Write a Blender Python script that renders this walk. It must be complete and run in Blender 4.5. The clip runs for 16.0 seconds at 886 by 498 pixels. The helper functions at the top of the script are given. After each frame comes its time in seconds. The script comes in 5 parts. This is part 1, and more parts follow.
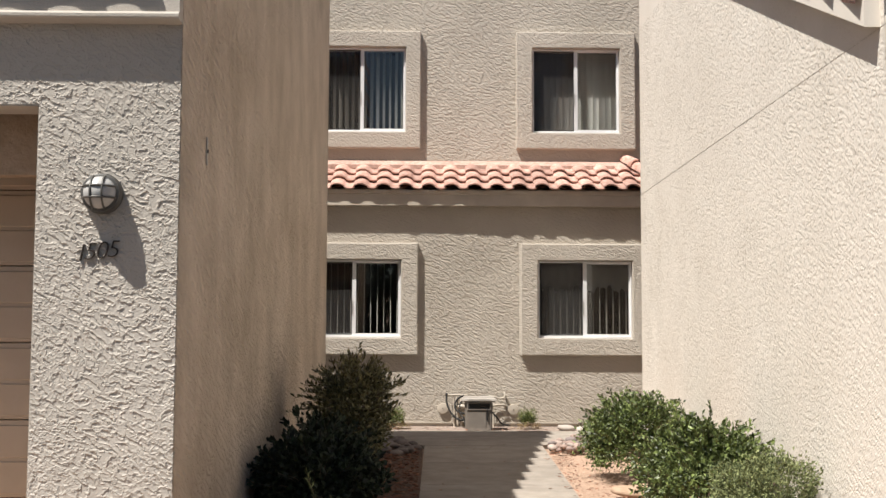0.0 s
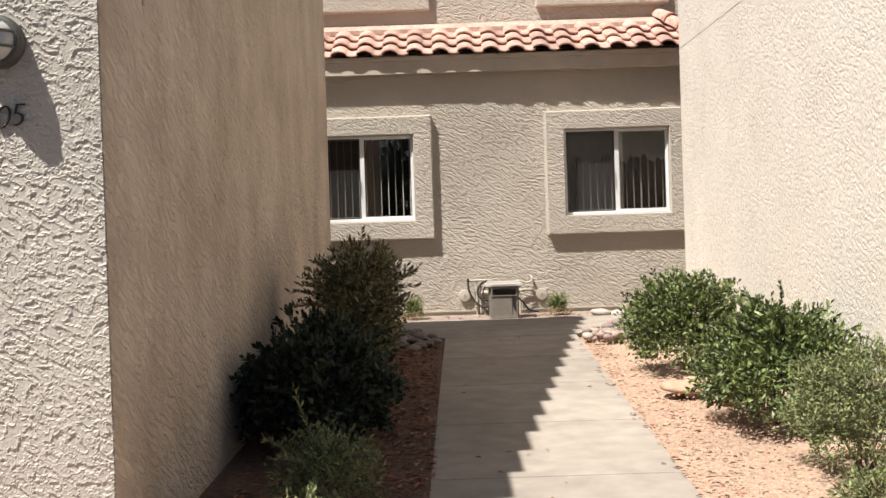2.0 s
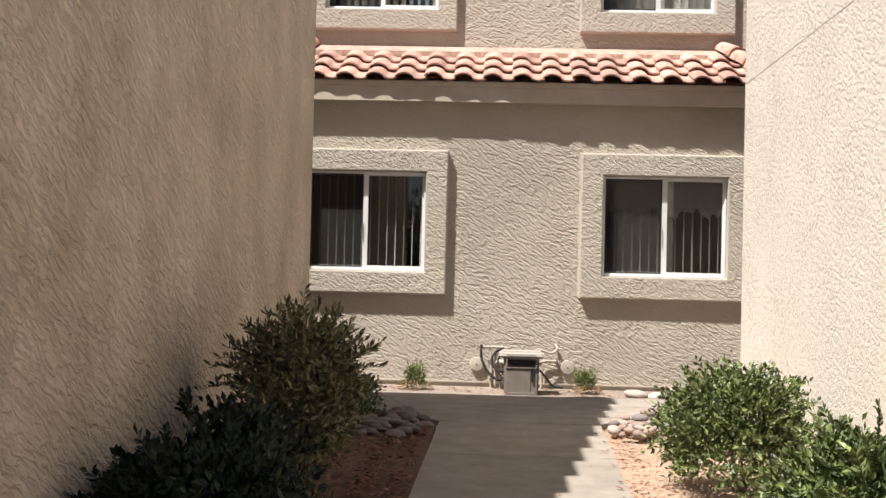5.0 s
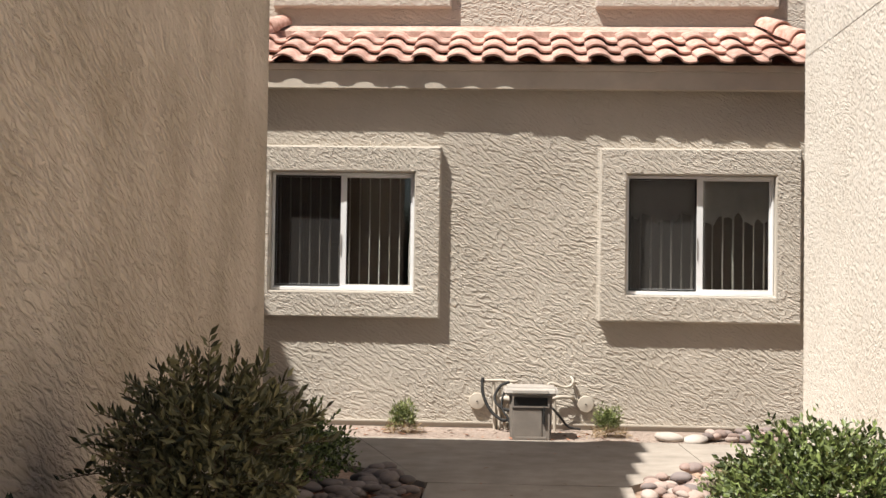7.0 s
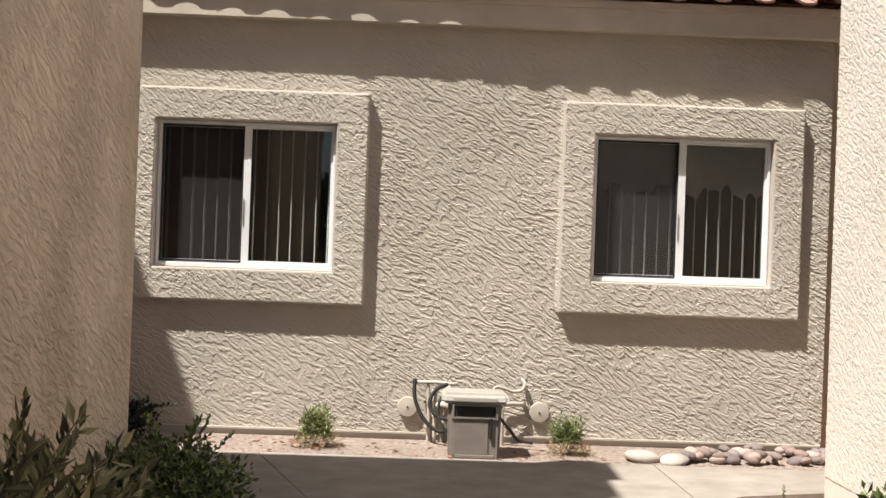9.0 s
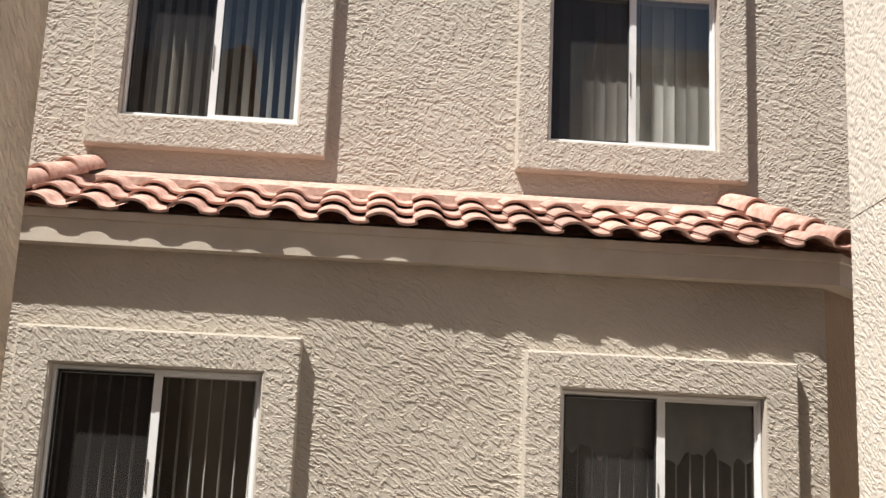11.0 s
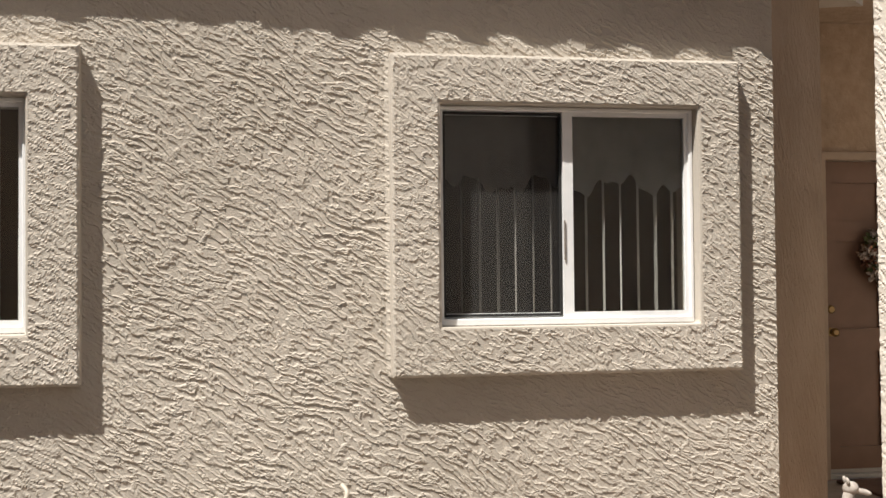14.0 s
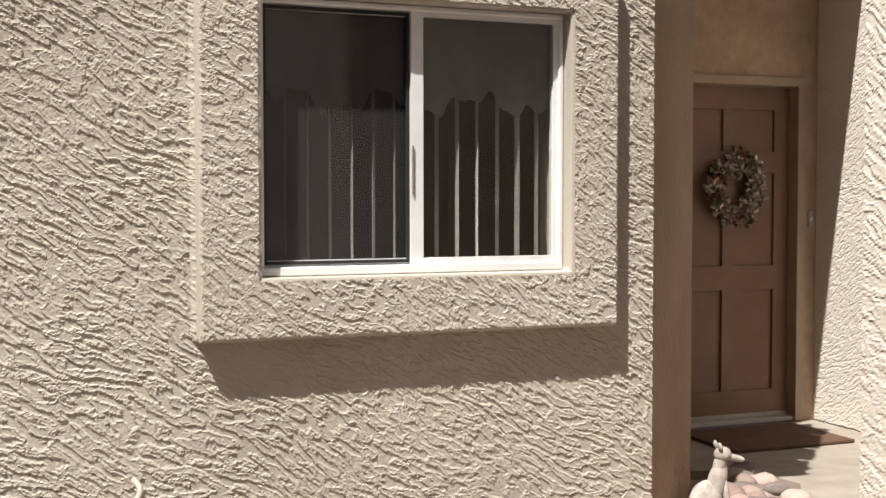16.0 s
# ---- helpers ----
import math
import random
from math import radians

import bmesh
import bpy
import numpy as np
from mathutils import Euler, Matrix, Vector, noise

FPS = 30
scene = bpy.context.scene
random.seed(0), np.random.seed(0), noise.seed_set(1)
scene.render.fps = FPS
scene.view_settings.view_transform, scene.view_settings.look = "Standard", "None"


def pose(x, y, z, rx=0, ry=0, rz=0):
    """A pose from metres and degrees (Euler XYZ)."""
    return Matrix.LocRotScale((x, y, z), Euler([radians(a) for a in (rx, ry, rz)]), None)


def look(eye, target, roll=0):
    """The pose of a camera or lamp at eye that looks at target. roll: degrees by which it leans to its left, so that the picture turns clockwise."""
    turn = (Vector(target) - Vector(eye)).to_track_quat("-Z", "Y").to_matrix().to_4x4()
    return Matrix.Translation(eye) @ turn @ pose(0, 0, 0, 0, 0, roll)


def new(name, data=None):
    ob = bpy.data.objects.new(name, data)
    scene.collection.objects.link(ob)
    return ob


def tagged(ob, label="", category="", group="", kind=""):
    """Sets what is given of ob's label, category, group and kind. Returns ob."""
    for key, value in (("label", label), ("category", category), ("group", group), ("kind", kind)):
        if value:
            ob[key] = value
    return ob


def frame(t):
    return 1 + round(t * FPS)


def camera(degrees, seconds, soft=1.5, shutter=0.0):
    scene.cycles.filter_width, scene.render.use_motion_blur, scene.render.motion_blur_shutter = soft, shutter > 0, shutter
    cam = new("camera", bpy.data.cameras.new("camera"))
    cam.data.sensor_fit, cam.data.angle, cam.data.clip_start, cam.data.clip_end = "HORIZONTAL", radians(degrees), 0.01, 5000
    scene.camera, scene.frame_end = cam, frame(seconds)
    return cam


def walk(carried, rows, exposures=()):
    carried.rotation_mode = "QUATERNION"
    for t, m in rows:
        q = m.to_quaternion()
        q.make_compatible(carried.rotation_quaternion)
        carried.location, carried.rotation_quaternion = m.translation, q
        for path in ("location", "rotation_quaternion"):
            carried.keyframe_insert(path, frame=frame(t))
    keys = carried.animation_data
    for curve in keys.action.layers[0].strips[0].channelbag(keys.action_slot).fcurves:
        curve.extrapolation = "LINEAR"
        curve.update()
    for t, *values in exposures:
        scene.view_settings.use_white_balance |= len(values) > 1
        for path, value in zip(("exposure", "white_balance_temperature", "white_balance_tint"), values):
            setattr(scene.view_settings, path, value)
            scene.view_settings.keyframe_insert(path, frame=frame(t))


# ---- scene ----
EXPOSURES = [(0.0, 0.50), (1.0, 0.53), (2.0, 0.66), (10.0, 0.68), (12.0, 0.63), (14.0, 0.54), (16.0, 0.55)]
cam = camera(40.42, 16.0)
PATH = [
    (0, (0.055, -0.257, 0.996), (0.088, 1.736, 1.160), 0.23),
    (0.5, (0.042, 0.148, 0.996), (0.069, 2.144, 1.124), -1.18),
    (1, (0.025, 0.486, 0.973), (0.016, 2.484, 1.058), -1.03),
    (1.5, (0.051, 0.814, 0.965), (0.063, 2.814, 0.996), -1.75),
    (2, (0.117, 1.146, 0.990), (0.112, 3.146, 0.960), -1.87),
    (2.5, (0.168, 1.374, 1.046), (0.150, 3.374, 0.992), -0.55),
    (3, (0.252, 1.601, 1.063), (0.271, 3.600, 1.102), -1.18),
    (3.5, (0.362, 1.882, 1.057), (0.331, 3.881, 1.124), -1.69),
    (4, (0.454, 2.218, 1.050), (0.363, 4.216, 1.080), 0.23),
    (4.2, (0.467, 2.405, 1.064), (0.363, 4.402, 1.097), 1.72),
    (6.3, (0.592, 4.452, 1.118), (0.514, 6.450, 1.175), 0.41),
    (6.5, (0.601, 4.635, 1.128), (0.507, 6.632, 1.201), 0.69),
    (7, (0.549, 5.105, 1.193), (0.442, 7.101, 1.251), 0.84),
    (7.5, (0.302, 5.625, 1.228), (0.258, 7.624, 1.275), 0.16),
    (8, (0.151, 6.114, 1.252), (0.105, 8.113, 1.290), -0.48),
    (8.5, (0.148, 6.469, 1.270), (0.099, 8.468, 1.288), 1.38),
    (9, (0.371, 6.938, 1.288), (0.407, 8.937, 1.292), 2.05),
    (9.5, (0.317, 7.368, 1.312), (0.408, 9.358, 1.491), 1.87),
    (9.7, (0.307, 7.453, 1.314), (0.394, 9.437, 1.546), 2.77),
    (11.8, (0.413, 8.513, 1.327), (0.600, 10.444, 1.810), 1.11),
    (12, (0.405, 8.646, 1.340), (0.666, 10.580, 1.779), 0.76),
    (12.5, (0.436, 8.924, 1.379), (0.789, 10.877, 1.631), 0.88),
    (13, (0.525, 9.229, 1.368), (0.890, 11.187, 1.550), 0.69),
    (13.5, (0.549, 9.516, 1.329), (0.892, 11.485, 1.406), 1.48),
    (14, (0.530, 9.819, 1.331), (0.908, 11.783, 1.382), -0.55),
    (14.5, (0.568, 10.144, 1.381), (1.007, 12.096, 1.379), -0.35),
    (15, (0.590, 10.421, 1.351), (1.090, 12.357, 1.364), 0.49),
    (15.5, (0.553, 10.689, 1.378), (1.161, 12.594, 1.339), -0.23),
    (16, (0.571, 10.889, 1.398), (1.305, 12.748, 1.315), -0.05),
]
walk(cam, [(t, look(eye, target, roll)) for t, eye, target, roll in PATH], EXPOSURES)

# ---- world, sun, exposure ----
SUN_DIR = Vector((1.3, 1.0, -3.0)).normalized()
world = bpy.data.worlds.new("sky")
world.use_nodes = True
scene.world = world
wn = world.node_tree
sky = wn.nodes.new("ShaderNodeTexSky")
sky.sky_type = "NISHITA"
sky.sun_disc = False
sky.sun_elevation = math.asin(-SUN_DIR.z)
sky.sun_rotation = math.atan2(-SUN_DIR.x, -SUN_DIR.y)
sky.air_density, sky.dust_density, sky.ozone_density = 1.0, 1.6, 1.0
bg = wn.nodes["Background"]
bg.inputs["Strength"].default_value = 0.046
wn.links.new(sky.outputs[0], bg.inputs["Color"])
sun_data = bpy.data.lights.new("sun", "SUN")
sun_data.energy, sun_data.angle, sun_data.color = 5.7, radians(0.55), (1.0, 0.96, 0.90)
sun_lamp = new("sun", sun_data)
sun_lamp.matrix_world = look((-12, -12, 28), Vector((-12, -12, 28)) + SUN_DIR)


# ---- materials ----
def material(name, rough=0.8, metal=0.0):
    m = bpy.data.materials.new(name)
    m.use_nodes = True
    b = m.node_tree.nodes["Principled BSDF"]
    b.inputs["Roughness"].default_value, b.inputs["Metallic"].default_value = rough, metal
    return m, m.node_tree, b


def node(tree, kind, **values):
    n = tree.nodes.new(kind)
    for key, value in values.items():
        if key in n.inputs:
            n.inputs[key].default_value = value
    return n


def ramp(tree, source, stops):
    r = tree.nodes.new("ShaderNodeValToRGB")
    e = r.color_ramp.elements
    while len(e) < len(stops):
        e.new(0.5)
    for item, (place, colour) in zip(e, stops):
        item.position, item.color = place, (*colour, 1)
    tree.links.new(source, r.inputs[0])
    return r.outputs[0]


def grey(v):
    return (v, v, v)


def noisy(name, dark, light, scale, rough=0.85, bump=0.0, bump_scale=None, detail=6, per_object=0.0, metal=0.0, coarse=None):
    """A surface with two scales of tone and a fine relief, in world metres."""
    m, tree, b = material(name, rough, metal)
    pos = node(tree, "ShaderNodeNewGeometry").outputs["Position"]
    n1 = node(tree, "ShaderNodeTexNoise", Scale=scale, Detail=detail, Roughness=0.6)
    tree.links.new(pos, n1.inputs["Vector"])
    colour = ramp(tree, n1.outputs["Fac"], [(0.3, dark), (0.7, light)])
    n2 = node(tree, "ShaderNodeTexNoise", Scale=coarse or scale * 0.13, Detail=3)
    tree.links.new(pos, n2.inputs["Vector"])
    mul = tree.nodes.new("ShaderNodeMixRGB")
    mul.blend_type = "MULTIPLY"
    mul.inputs[0].default_value = 1.0
    tree.links.new(colour, mul.inputs[1])
    tree.links.new(ramp(tree, n2.outputs["Fac"], [(0.3, grey(0.82)), (0.7, grey(1.08))]), mul.inputs[2])
    out = mul.outputs[0]
    tints = per_object if isinstance(per_object, list) else [(0.0, grey(1 - per_object)), (1.0, grey(1 + per_object))]
    if per_object:
        info = node(tree, "ShaderNodeObjectInfo")
        mul2 = tree.nodes.new("ShaderNodeMixRGB")
        mul2.blend_type = "MULTIPLY"
        mul2.inputs[0].default_value = 1.0
        tree.links.new(out, mul2.inputs[1])
        tree.links.new(ramp(tree, info.outputs["Random"], tints), mul2.inputs[2])
        out = mul2.outputs[0]
    tree.links.new(out, b.inputs["Base Color"])
    if bump:
        n3 = node(tree, "ShaderNodeTexNoise", Scale=bump_scale or scale * 3, Detail=5, Roughness=0.6)
        tree.links.new(pos, n3.inputs["Vector"])
        bp = node(tree, "ShaderNodeBump", Strength=1.0, Distance=bump)
        tree.links.new(n3.outputs["Fac"], bp.inputs["Height"])
        tree.links.new(bp.outputs[0], b.inputs["Normal"])
    return m


def stucco(name, dark, light, depth=0.010, angle=28, fine=1.0, streaks=0.0, ridges=True):
    """Trowelled stucco: short slanting ridges with smoothed tops, a sandy grain and faint weather stains."""
    m, tree, b = material(name, 0.93)
    pos = node(tree, "ShaderNodeNewGeometry").outputs["Position"]
    sep = node(tree, "ShaderNodeSeparateXYZ")
    tree.links.new(pos, sep.inputs[0])
    add = node(tree, "ShaderNodeMath")
    tree.links.new(sep.outputs["X"], add.inputs[0])
    tree.links.new(sep.outputs["Y"], add.inputs[1])
    comb = node(tree, "ShaderNodeCombineXYZ")
    tree.links.new(add.outputs[0], comb.inputs["X"])
    tree.links.new(sep.outputs["Z"], comb.inputs["Y"])
    rot = node(tree, "ShaderNodeVectorRotate")
    rot.rotation_type = "Z_AXIS"
    tree.links.new(comb.outputs[0], rot.inputs["Vector"])
    rot.inputs["Angle"].default_value = radians(angle)
    shift = node(tree, "ShaderNodeTexNoise", Scale=5.0, Detail=2)
    tree.links.new(comb.outputs[0], shift.inputs["Vector"])
    bend = node(tree, "ShaderNodeVectorMath")
    bend.operation = "MULTIPLY_ADD"
    bend.inputs[1].default_value = (0.10, 0.05, 0)
    tree.links.new(shift.outputs["Color"], bend.inputs[0])
    tree.links.new(rot.outputs[0], bend.inputs[2])
    size = node(tree, "ShaderNodeVectorMath")
    size.operation = "MULTIPLY"
    size.inputs[1].default_value = (8.0 * fine, 27.0 * fine, 1)
    tree.links.new(bend.outputs[0], size.inputs[0])
    n1 = node(tree, "ShaderNodeTexNoise", Scale=1.0, Detail=4, Roughness=0.58, Distortion=0.3)
    tree.links.new(size.outputs[0], n1.inputs["Vector"])
    ridge = ramp(tree, n1.outputs["Fac"], [(0.30, grey(0.0)), (0.44, grey(0.25)), (0.54, grey(0.78)), (0.70, grey(1.0))])
    grain = node(tree, "ShaderNodeTexNoise", Scale=110.0, Detail=4)
    tree.links.new(pos, grain.inputs["Vector"])
    height = node(tree, "ShaderNodeMath")
    height.operation = "MULTIPLY_ADD"
    height.inputs[1].default_value = 0.10
    tree.links.new(grain.outputs["Fac"], height.inputs[0])
    tree.links.new(ridge, height.inputs[2])
    bp = node(tree, "ShaderNodeBump", Strength=1.0, Distance=depth)
    tree.links.new(height.outputs[0] if ridges else grain.outputs["Fac"], bp.inputs["Height"])
    tree.links.new(bp.outputs[0], b.inputs["Normal"])
    stain = node(tree, "ShaderNodeTexNoise", Scale=1.1, Detail=5, Roughness=0.6)
    if streaks:
        flat = node(tree, "ShaderNodeVectorMath")
        flat.operation = "MULTIPLY"
        flat.inputs[1].default_value = (1.6, 1.6, 1.2)
        tree.links.new(pos, flat.inputs[0])
        tree.links.new(flat.outputs[0], stain.inputs["Vector"])
    else:
        tree.links.new(pos, stain.inputs["Vector"])
    tree.links.new(ramp(tree, stain.outputs["Fac"], [(0.3, dark), (0.66, light)]), b.inputs["Base Color"])
    return m


def plain(name, colour, rough=0.5, metal=0.0, spread=0.06):
    lo, hi = [c * (1 - spread) for c in colour], [c * (1 + spread) for c in colour]
    return noisy(name, lo, hi, 9.0, rough, 0.0006, 60, 4, 0.0, metal)


M_FACADE = stucco("stucco facade", (0.42, 0.375, 0.315), (0.49, 0.44, 0.375), 0.0025, ridges=False)
M_TRIM = stucco("stucco surround", (0.43, 0.385, 0.325), (0.50, 0.45, 0.385), 0.0025, 35, 1.3, ridges=False)
M_LEFT = stucco("stucco garage wall", (0.48, 0.39, 0.29), (0.70, 0.585, 0.465), 0.018, 28, 1.2, 1.0)
# Paler copy of the garage stucco; full sun is put into its colour.
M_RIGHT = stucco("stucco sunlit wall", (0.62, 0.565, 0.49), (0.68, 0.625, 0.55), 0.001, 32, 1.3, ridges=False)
M_FRONT = stucco("stucco garage front", (0.44, 0.40, 0.345), (0.52, 0.475, 0.415), 0.0025, 30, 1.35, ridges=False)
# Brown copies of the wall stucco: the recesses' shade is in their colour.
M_SMOOTHSHADE = noisy("smooth stucco in shade tone", (0.36, 0.255, 0.17), (0.46, 0.34, 0.24), 14, 0.9, 0.008, 34)
M_CHAMFERSHADE = stucco("stucco corner in shade tone", (0.36, 0.255, 0.17), (0.47, 0.35, 0.25), 0.014, 55, 1.3)
M_FASCIA = noisy("painted fascia", (0.46, 0.40, 0.33), (0.53, 0.465, 0.385), 6, 0.8, 0.0015, 90)
M_TILE = noisy("clay tile", (0.37, 0.185, 0.135), (0.66, 0.435, 0.36), 16, 0.85, 0.002, 120, 6, 0.22)
M_MORTAR = noisy("mortar", (0.36, 0.215, 0.165), (0.58, 0.40, 0.33), 20, 0.95, 0.004, 60)
M_CONCRETE = noisy("concrete", (0.25, 0.215, 0.178), (0.355, 0.31, 0.262), 5, 0.93, 0.002, 130, 8, 0.05)
# Driveway surface out of view, made dark to cut bounce into shaded walls.
M_ASPHALT = noisy("asphalt", (0.04, 0.04, 0.04), (0.075, 0.073, 0.07), 40, 0.9, 0.004, 160)
M_SOIL = noisy("desert soil", (0.36, 0.23, 0.155), (0.54, 0.385, 0.285), 26, 1.0, 0.02, 45, 8, 0, 0, 1.2)
# Brown leaf litter, with the bed's shade also mixed into the tone.
M_MULCHSHADE = noisy("leaf mulch", (0.08, 0.046, 0.030), (0.21, 0.125, 0.083), 30, 1.0, 0.02, 55, 8, 0, 0, 2.0)
M_GRAVEL = noisy("pinkish gravel", (0.20, 0.15, 0.12), (0.47, 0.375, 0.31), 34, 1.0, 0.02, 60, 8, 0, 0, 2.5)
M_VINYL = plain("white vinyl", (0.75, 0.75, 0.745), 0.45)
M_SILL = plain("grey vinyl track", (0.42, 0.40, 0.37), 0.5)
M_BLIND = plain("vertical blind", (0.74, 0.72, 0.68), 0.7)
M_LACE = noisy("gathered curtain", (0.66, 0.63, 0.58), (0.80, 0.77, 0.72), 30, 0.9)
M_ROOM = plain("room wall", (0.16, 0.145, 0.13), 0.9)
# Pedestal grey taken darker to carry the shadow of the lid's overhang.
M_PED = noisy("grey enamel", (0.17, 0.145, 0.122), (0.23, 0.20, 0.17), 9, 0.6, 0.0008, 150)
M_PEDTOP = noisy("pale enamel", (0.33, 0.30, 0.265), (0.42, 0.385, 0.345), 9, 0.5, 0.0008, 150)
M_BLACK = plain("black rubber", (0.012, 0.011, 0.010), 0.75)
M_PIPE = plain("painted conduit", (0.52, 0.46, 0.38), 0.6)
M_DOOR = noisy("painted door", (0.16, 0.085, 0.050), (0.20, 0.108, 0.066), 5, 0.5, 0.0006, 200)
M_DOORFRAME = noisy("door frame paint", (0.32, 0.235, 0.165), (0.38, 0.285, 0.205), 7, 0.55, 0.0006, 150)
M_BRASS = plain("aged brass", (0.30, 0.20, 0.09), 0.35, 0.9)
M_GARAGE = noisy("garage door paint", (0.50, 0.40, 0.30), (0.56, 0.46, 0.355), 4, 0.6, 0.0006, 120)
M_LAMPGREY = plain("cast metal", (0.12, 0.115, 0.105), 0.45, 0.5)
M_NUMBER = plain("dark bronze", (0.06, 0.045, 0.035), 0.5, 0.5)
M_ROCK = noisy("river cobble", (0.30, 0.27, 0.25), (0.46, 0.42, 0.39), 9, 0.85, 0.004, 40, 6, [(0.0, (0.40, 0.37, 0.38)), (0.25, (0.72, 0.56, 0.50)), (0.5, (0.52, 0.48, 0.49)), (0.75, (0.98, 0.75, 0.67)), (1.0, (1.12, 1.04, 0.98))])
# Darker copy of the river cobble, with shade worked into the colour.
M_ROCKSHADE = noisy("shade-toned cobble", (0.12, 0.095, 0.085), (0.22, 0.18, 0.16), 9, 0.85, 0.004, 40, 6, 0.2)
M_ROCKPALE = noisy("pale cobble", (0.36, 0.31, 0.27), (0.50, 0.44, 0.385), 9, 0.85, 0.003, 40, 6, 0.2)
M_FLAG = noisy("sandstone slab", (0.40, 0.26, 0.17), (0.56, 0.40, 0.28), 14, 0.95, 0.01, 30, 6, 0.15)
M_STEM = noisy("bush stem", (0.09, 0.06, 0.04), (0.17, 0.12, 0.08), 30, 0.9, 0.003, 80)
M_MAT = noisy("coir mat", (0.085, 0.045, 0.028), (0.15, 0.08, 0.05), 60, 1.0, 0.006, 200)
M_STATUE = noisy("painted plaster", (0.30, 0.26, 0.225), (0.62, 0.56, 0.50), 18, 0.8, 0.002, 60)


def leaf_material(name, dark, light, rough=0.45):
    m, tree, b = material(name, rough)
    geo = node(tree, "ShaderNodeNewGeometry")
    tree.links.new(ramp(tree, geo.outputs["Random Per Island"], [(0.0, dark), (0.75, light), (1.0, [c * 1.5 for c in light])]), b.inputs["Base Color"])
    b.inputs["Transmission Weight"].default_value = 0.0
    return m


M_LEAF = leaf_material("glossy green leaf", (0.026, 0.040, 0.011), (0.130, 0.165, 0.046), 0.5)
M_WEED = leaf_material("feathery weed", (0.055, 0.075, 0.018), (0.19, 0.215, 0.07), 0.7)
# Leaf colour taken near black: it carries the deep shade by the wall.
M_LEAFSHADE = leaf_material("shade-darkened green leaf", (0.005, 0.009, 0.003), (0.020, 0.030, 0.010), 0.7)
M_LEAFSAGE = leaf_material("sage green leaf", (0.060, 0.078, 0.026), (0.19, 0.21, 0.085), 0.75)
M_LEAFLONG = leaf_material("narrow olive leaf", (0.038, 0.040, 0.015), (0.175, 0.155, 0.066), 0.6)
M_DRY = leaf_material("dry grass", (0.20, 0.13, 0.06), (0.36, 0.26, 0.14), 0.9)
M_LITTER = leaf_material("fallen leaf", (0.11, 0.045, 0.027), (0.29, 0.13, 0.075), 0.9)
M_PETAL = leaf_material("dried petal", (0.16, 0.10, 0.06), (0.55, 0.48, 0.42), 0.9)


def glass_material(name, tone, ior=1.75, mesh=0.0):
    m = bpy.data.materials.new(name)
    m.use_nodes = True
    t = m.node_tree
    t.nodes.remove(t.nodes["Principled BSDF"])
    clear = node(t, "ShaderNodeBsdfTransparent")
    clear.inputs["Color"].default_value = (*tone, 1)
    gloss = node(t, "ShaderNodeBsdfGlossy", Roughness=0.0)
    wave = node(t, "ShaderNodeTexNoise", Scale=0.8, Detail=1)
    bp = node(t, "ShaderNodeBump", Strength=0.25, Distance=0.004)
    t.links.new(node(t, "ShaderNodeNewGeometry").outputs["Position"], wave.inputs["Vector"])
    t.links.new(wave.outputs["Fac"], bp.inputs["Height"])
    t.links.new(bp.outputs[0], gloss.inputs["Normal"])
    fres = node(t, "ShaderNodeFresnel", IOR=ior)
    mix = node(t, "ShaderNodeMixShader")
    t.links.new(fres.outputs[0], mix.inputs[0])
    t.links.new(clear.outputs[0], mix.inputs[1])
    t.links.new(gloss.outputs[0], mix.inputs[2])
    out = mix.outputs[0]
    if mesh:
        wires = node(t, "ShaderNodeBsdfDiffuse", Color=(0.22, 0.21, 0.20, 1))
        cover = node(t, "ShaderNodeMixShader")
        cover.inputs[0].default_value = mesh
        t.links.new(out, cover.inputs[1])
        t.links.new(wires.outputs[0], cover.inputs[2])
        out = cover.outputs[0]
    t.links.new(out, t.nodes["Material Output"].inputs["Surface"])
    return m


M_GLASS = glass_material("window glass", (0.86, 0.87, 0.86))
M_SCREEN = glass_material("glass behind insect screen", (0.62, 0.61, 0.60), 1.35, 0.075)


# ---- mesh helpers ----
def part(name, bm, mat, parent=None, label=""):
    """Link a bmesh as one mesh object, under a parent if one is given."""
    me = bpy.data.meshes.new(name)
    bm.to_mesh(me)
    bm.free()
    me.materials.append(mat)
    ob = new(name, me)
    if parent:
        ob.parent = parent
    if label:
        tagged(ob, label)
    return ob


def shared(name, me, parent, m):
    """One more object on a mesh that exists already."""
    ob = new(name, me)
    ob.parent = parent
    ob.matrix_basis = m
    return ob


def thing(name, place, label, category, group="", kind=""):
    ob = new(name)
    ob.empty_display_size = 0.1
    ob.location = place
    return tagged(ob, label, category, group, kind)


def setting(name, bm, mat, label, category=""):
    return tagged(part(name, bm, mat), label, category or name.split("_")[0], "", "structure")


def add_box(bm, x0, y0, z0, x1, y1, z1):
    v = [bm.verts.new(p) for p in ((x0, y0, z0), (x1, y0, z0), (x1, y1, z0), (x0, y1, z0), (x0, y0, z1), (x1, y0, z1), (x1, y1, z1), (x0, y1, z1))]
    for f in ((0, 3, 2, 1), (4, 5, 6, 7), (0, 1, 5, 4), (1, 2, 6, 5), (2, 3, 7, 6), (3, 0, 4, 7)):
        bm.faces.new([v[i] for i in f])
    return v


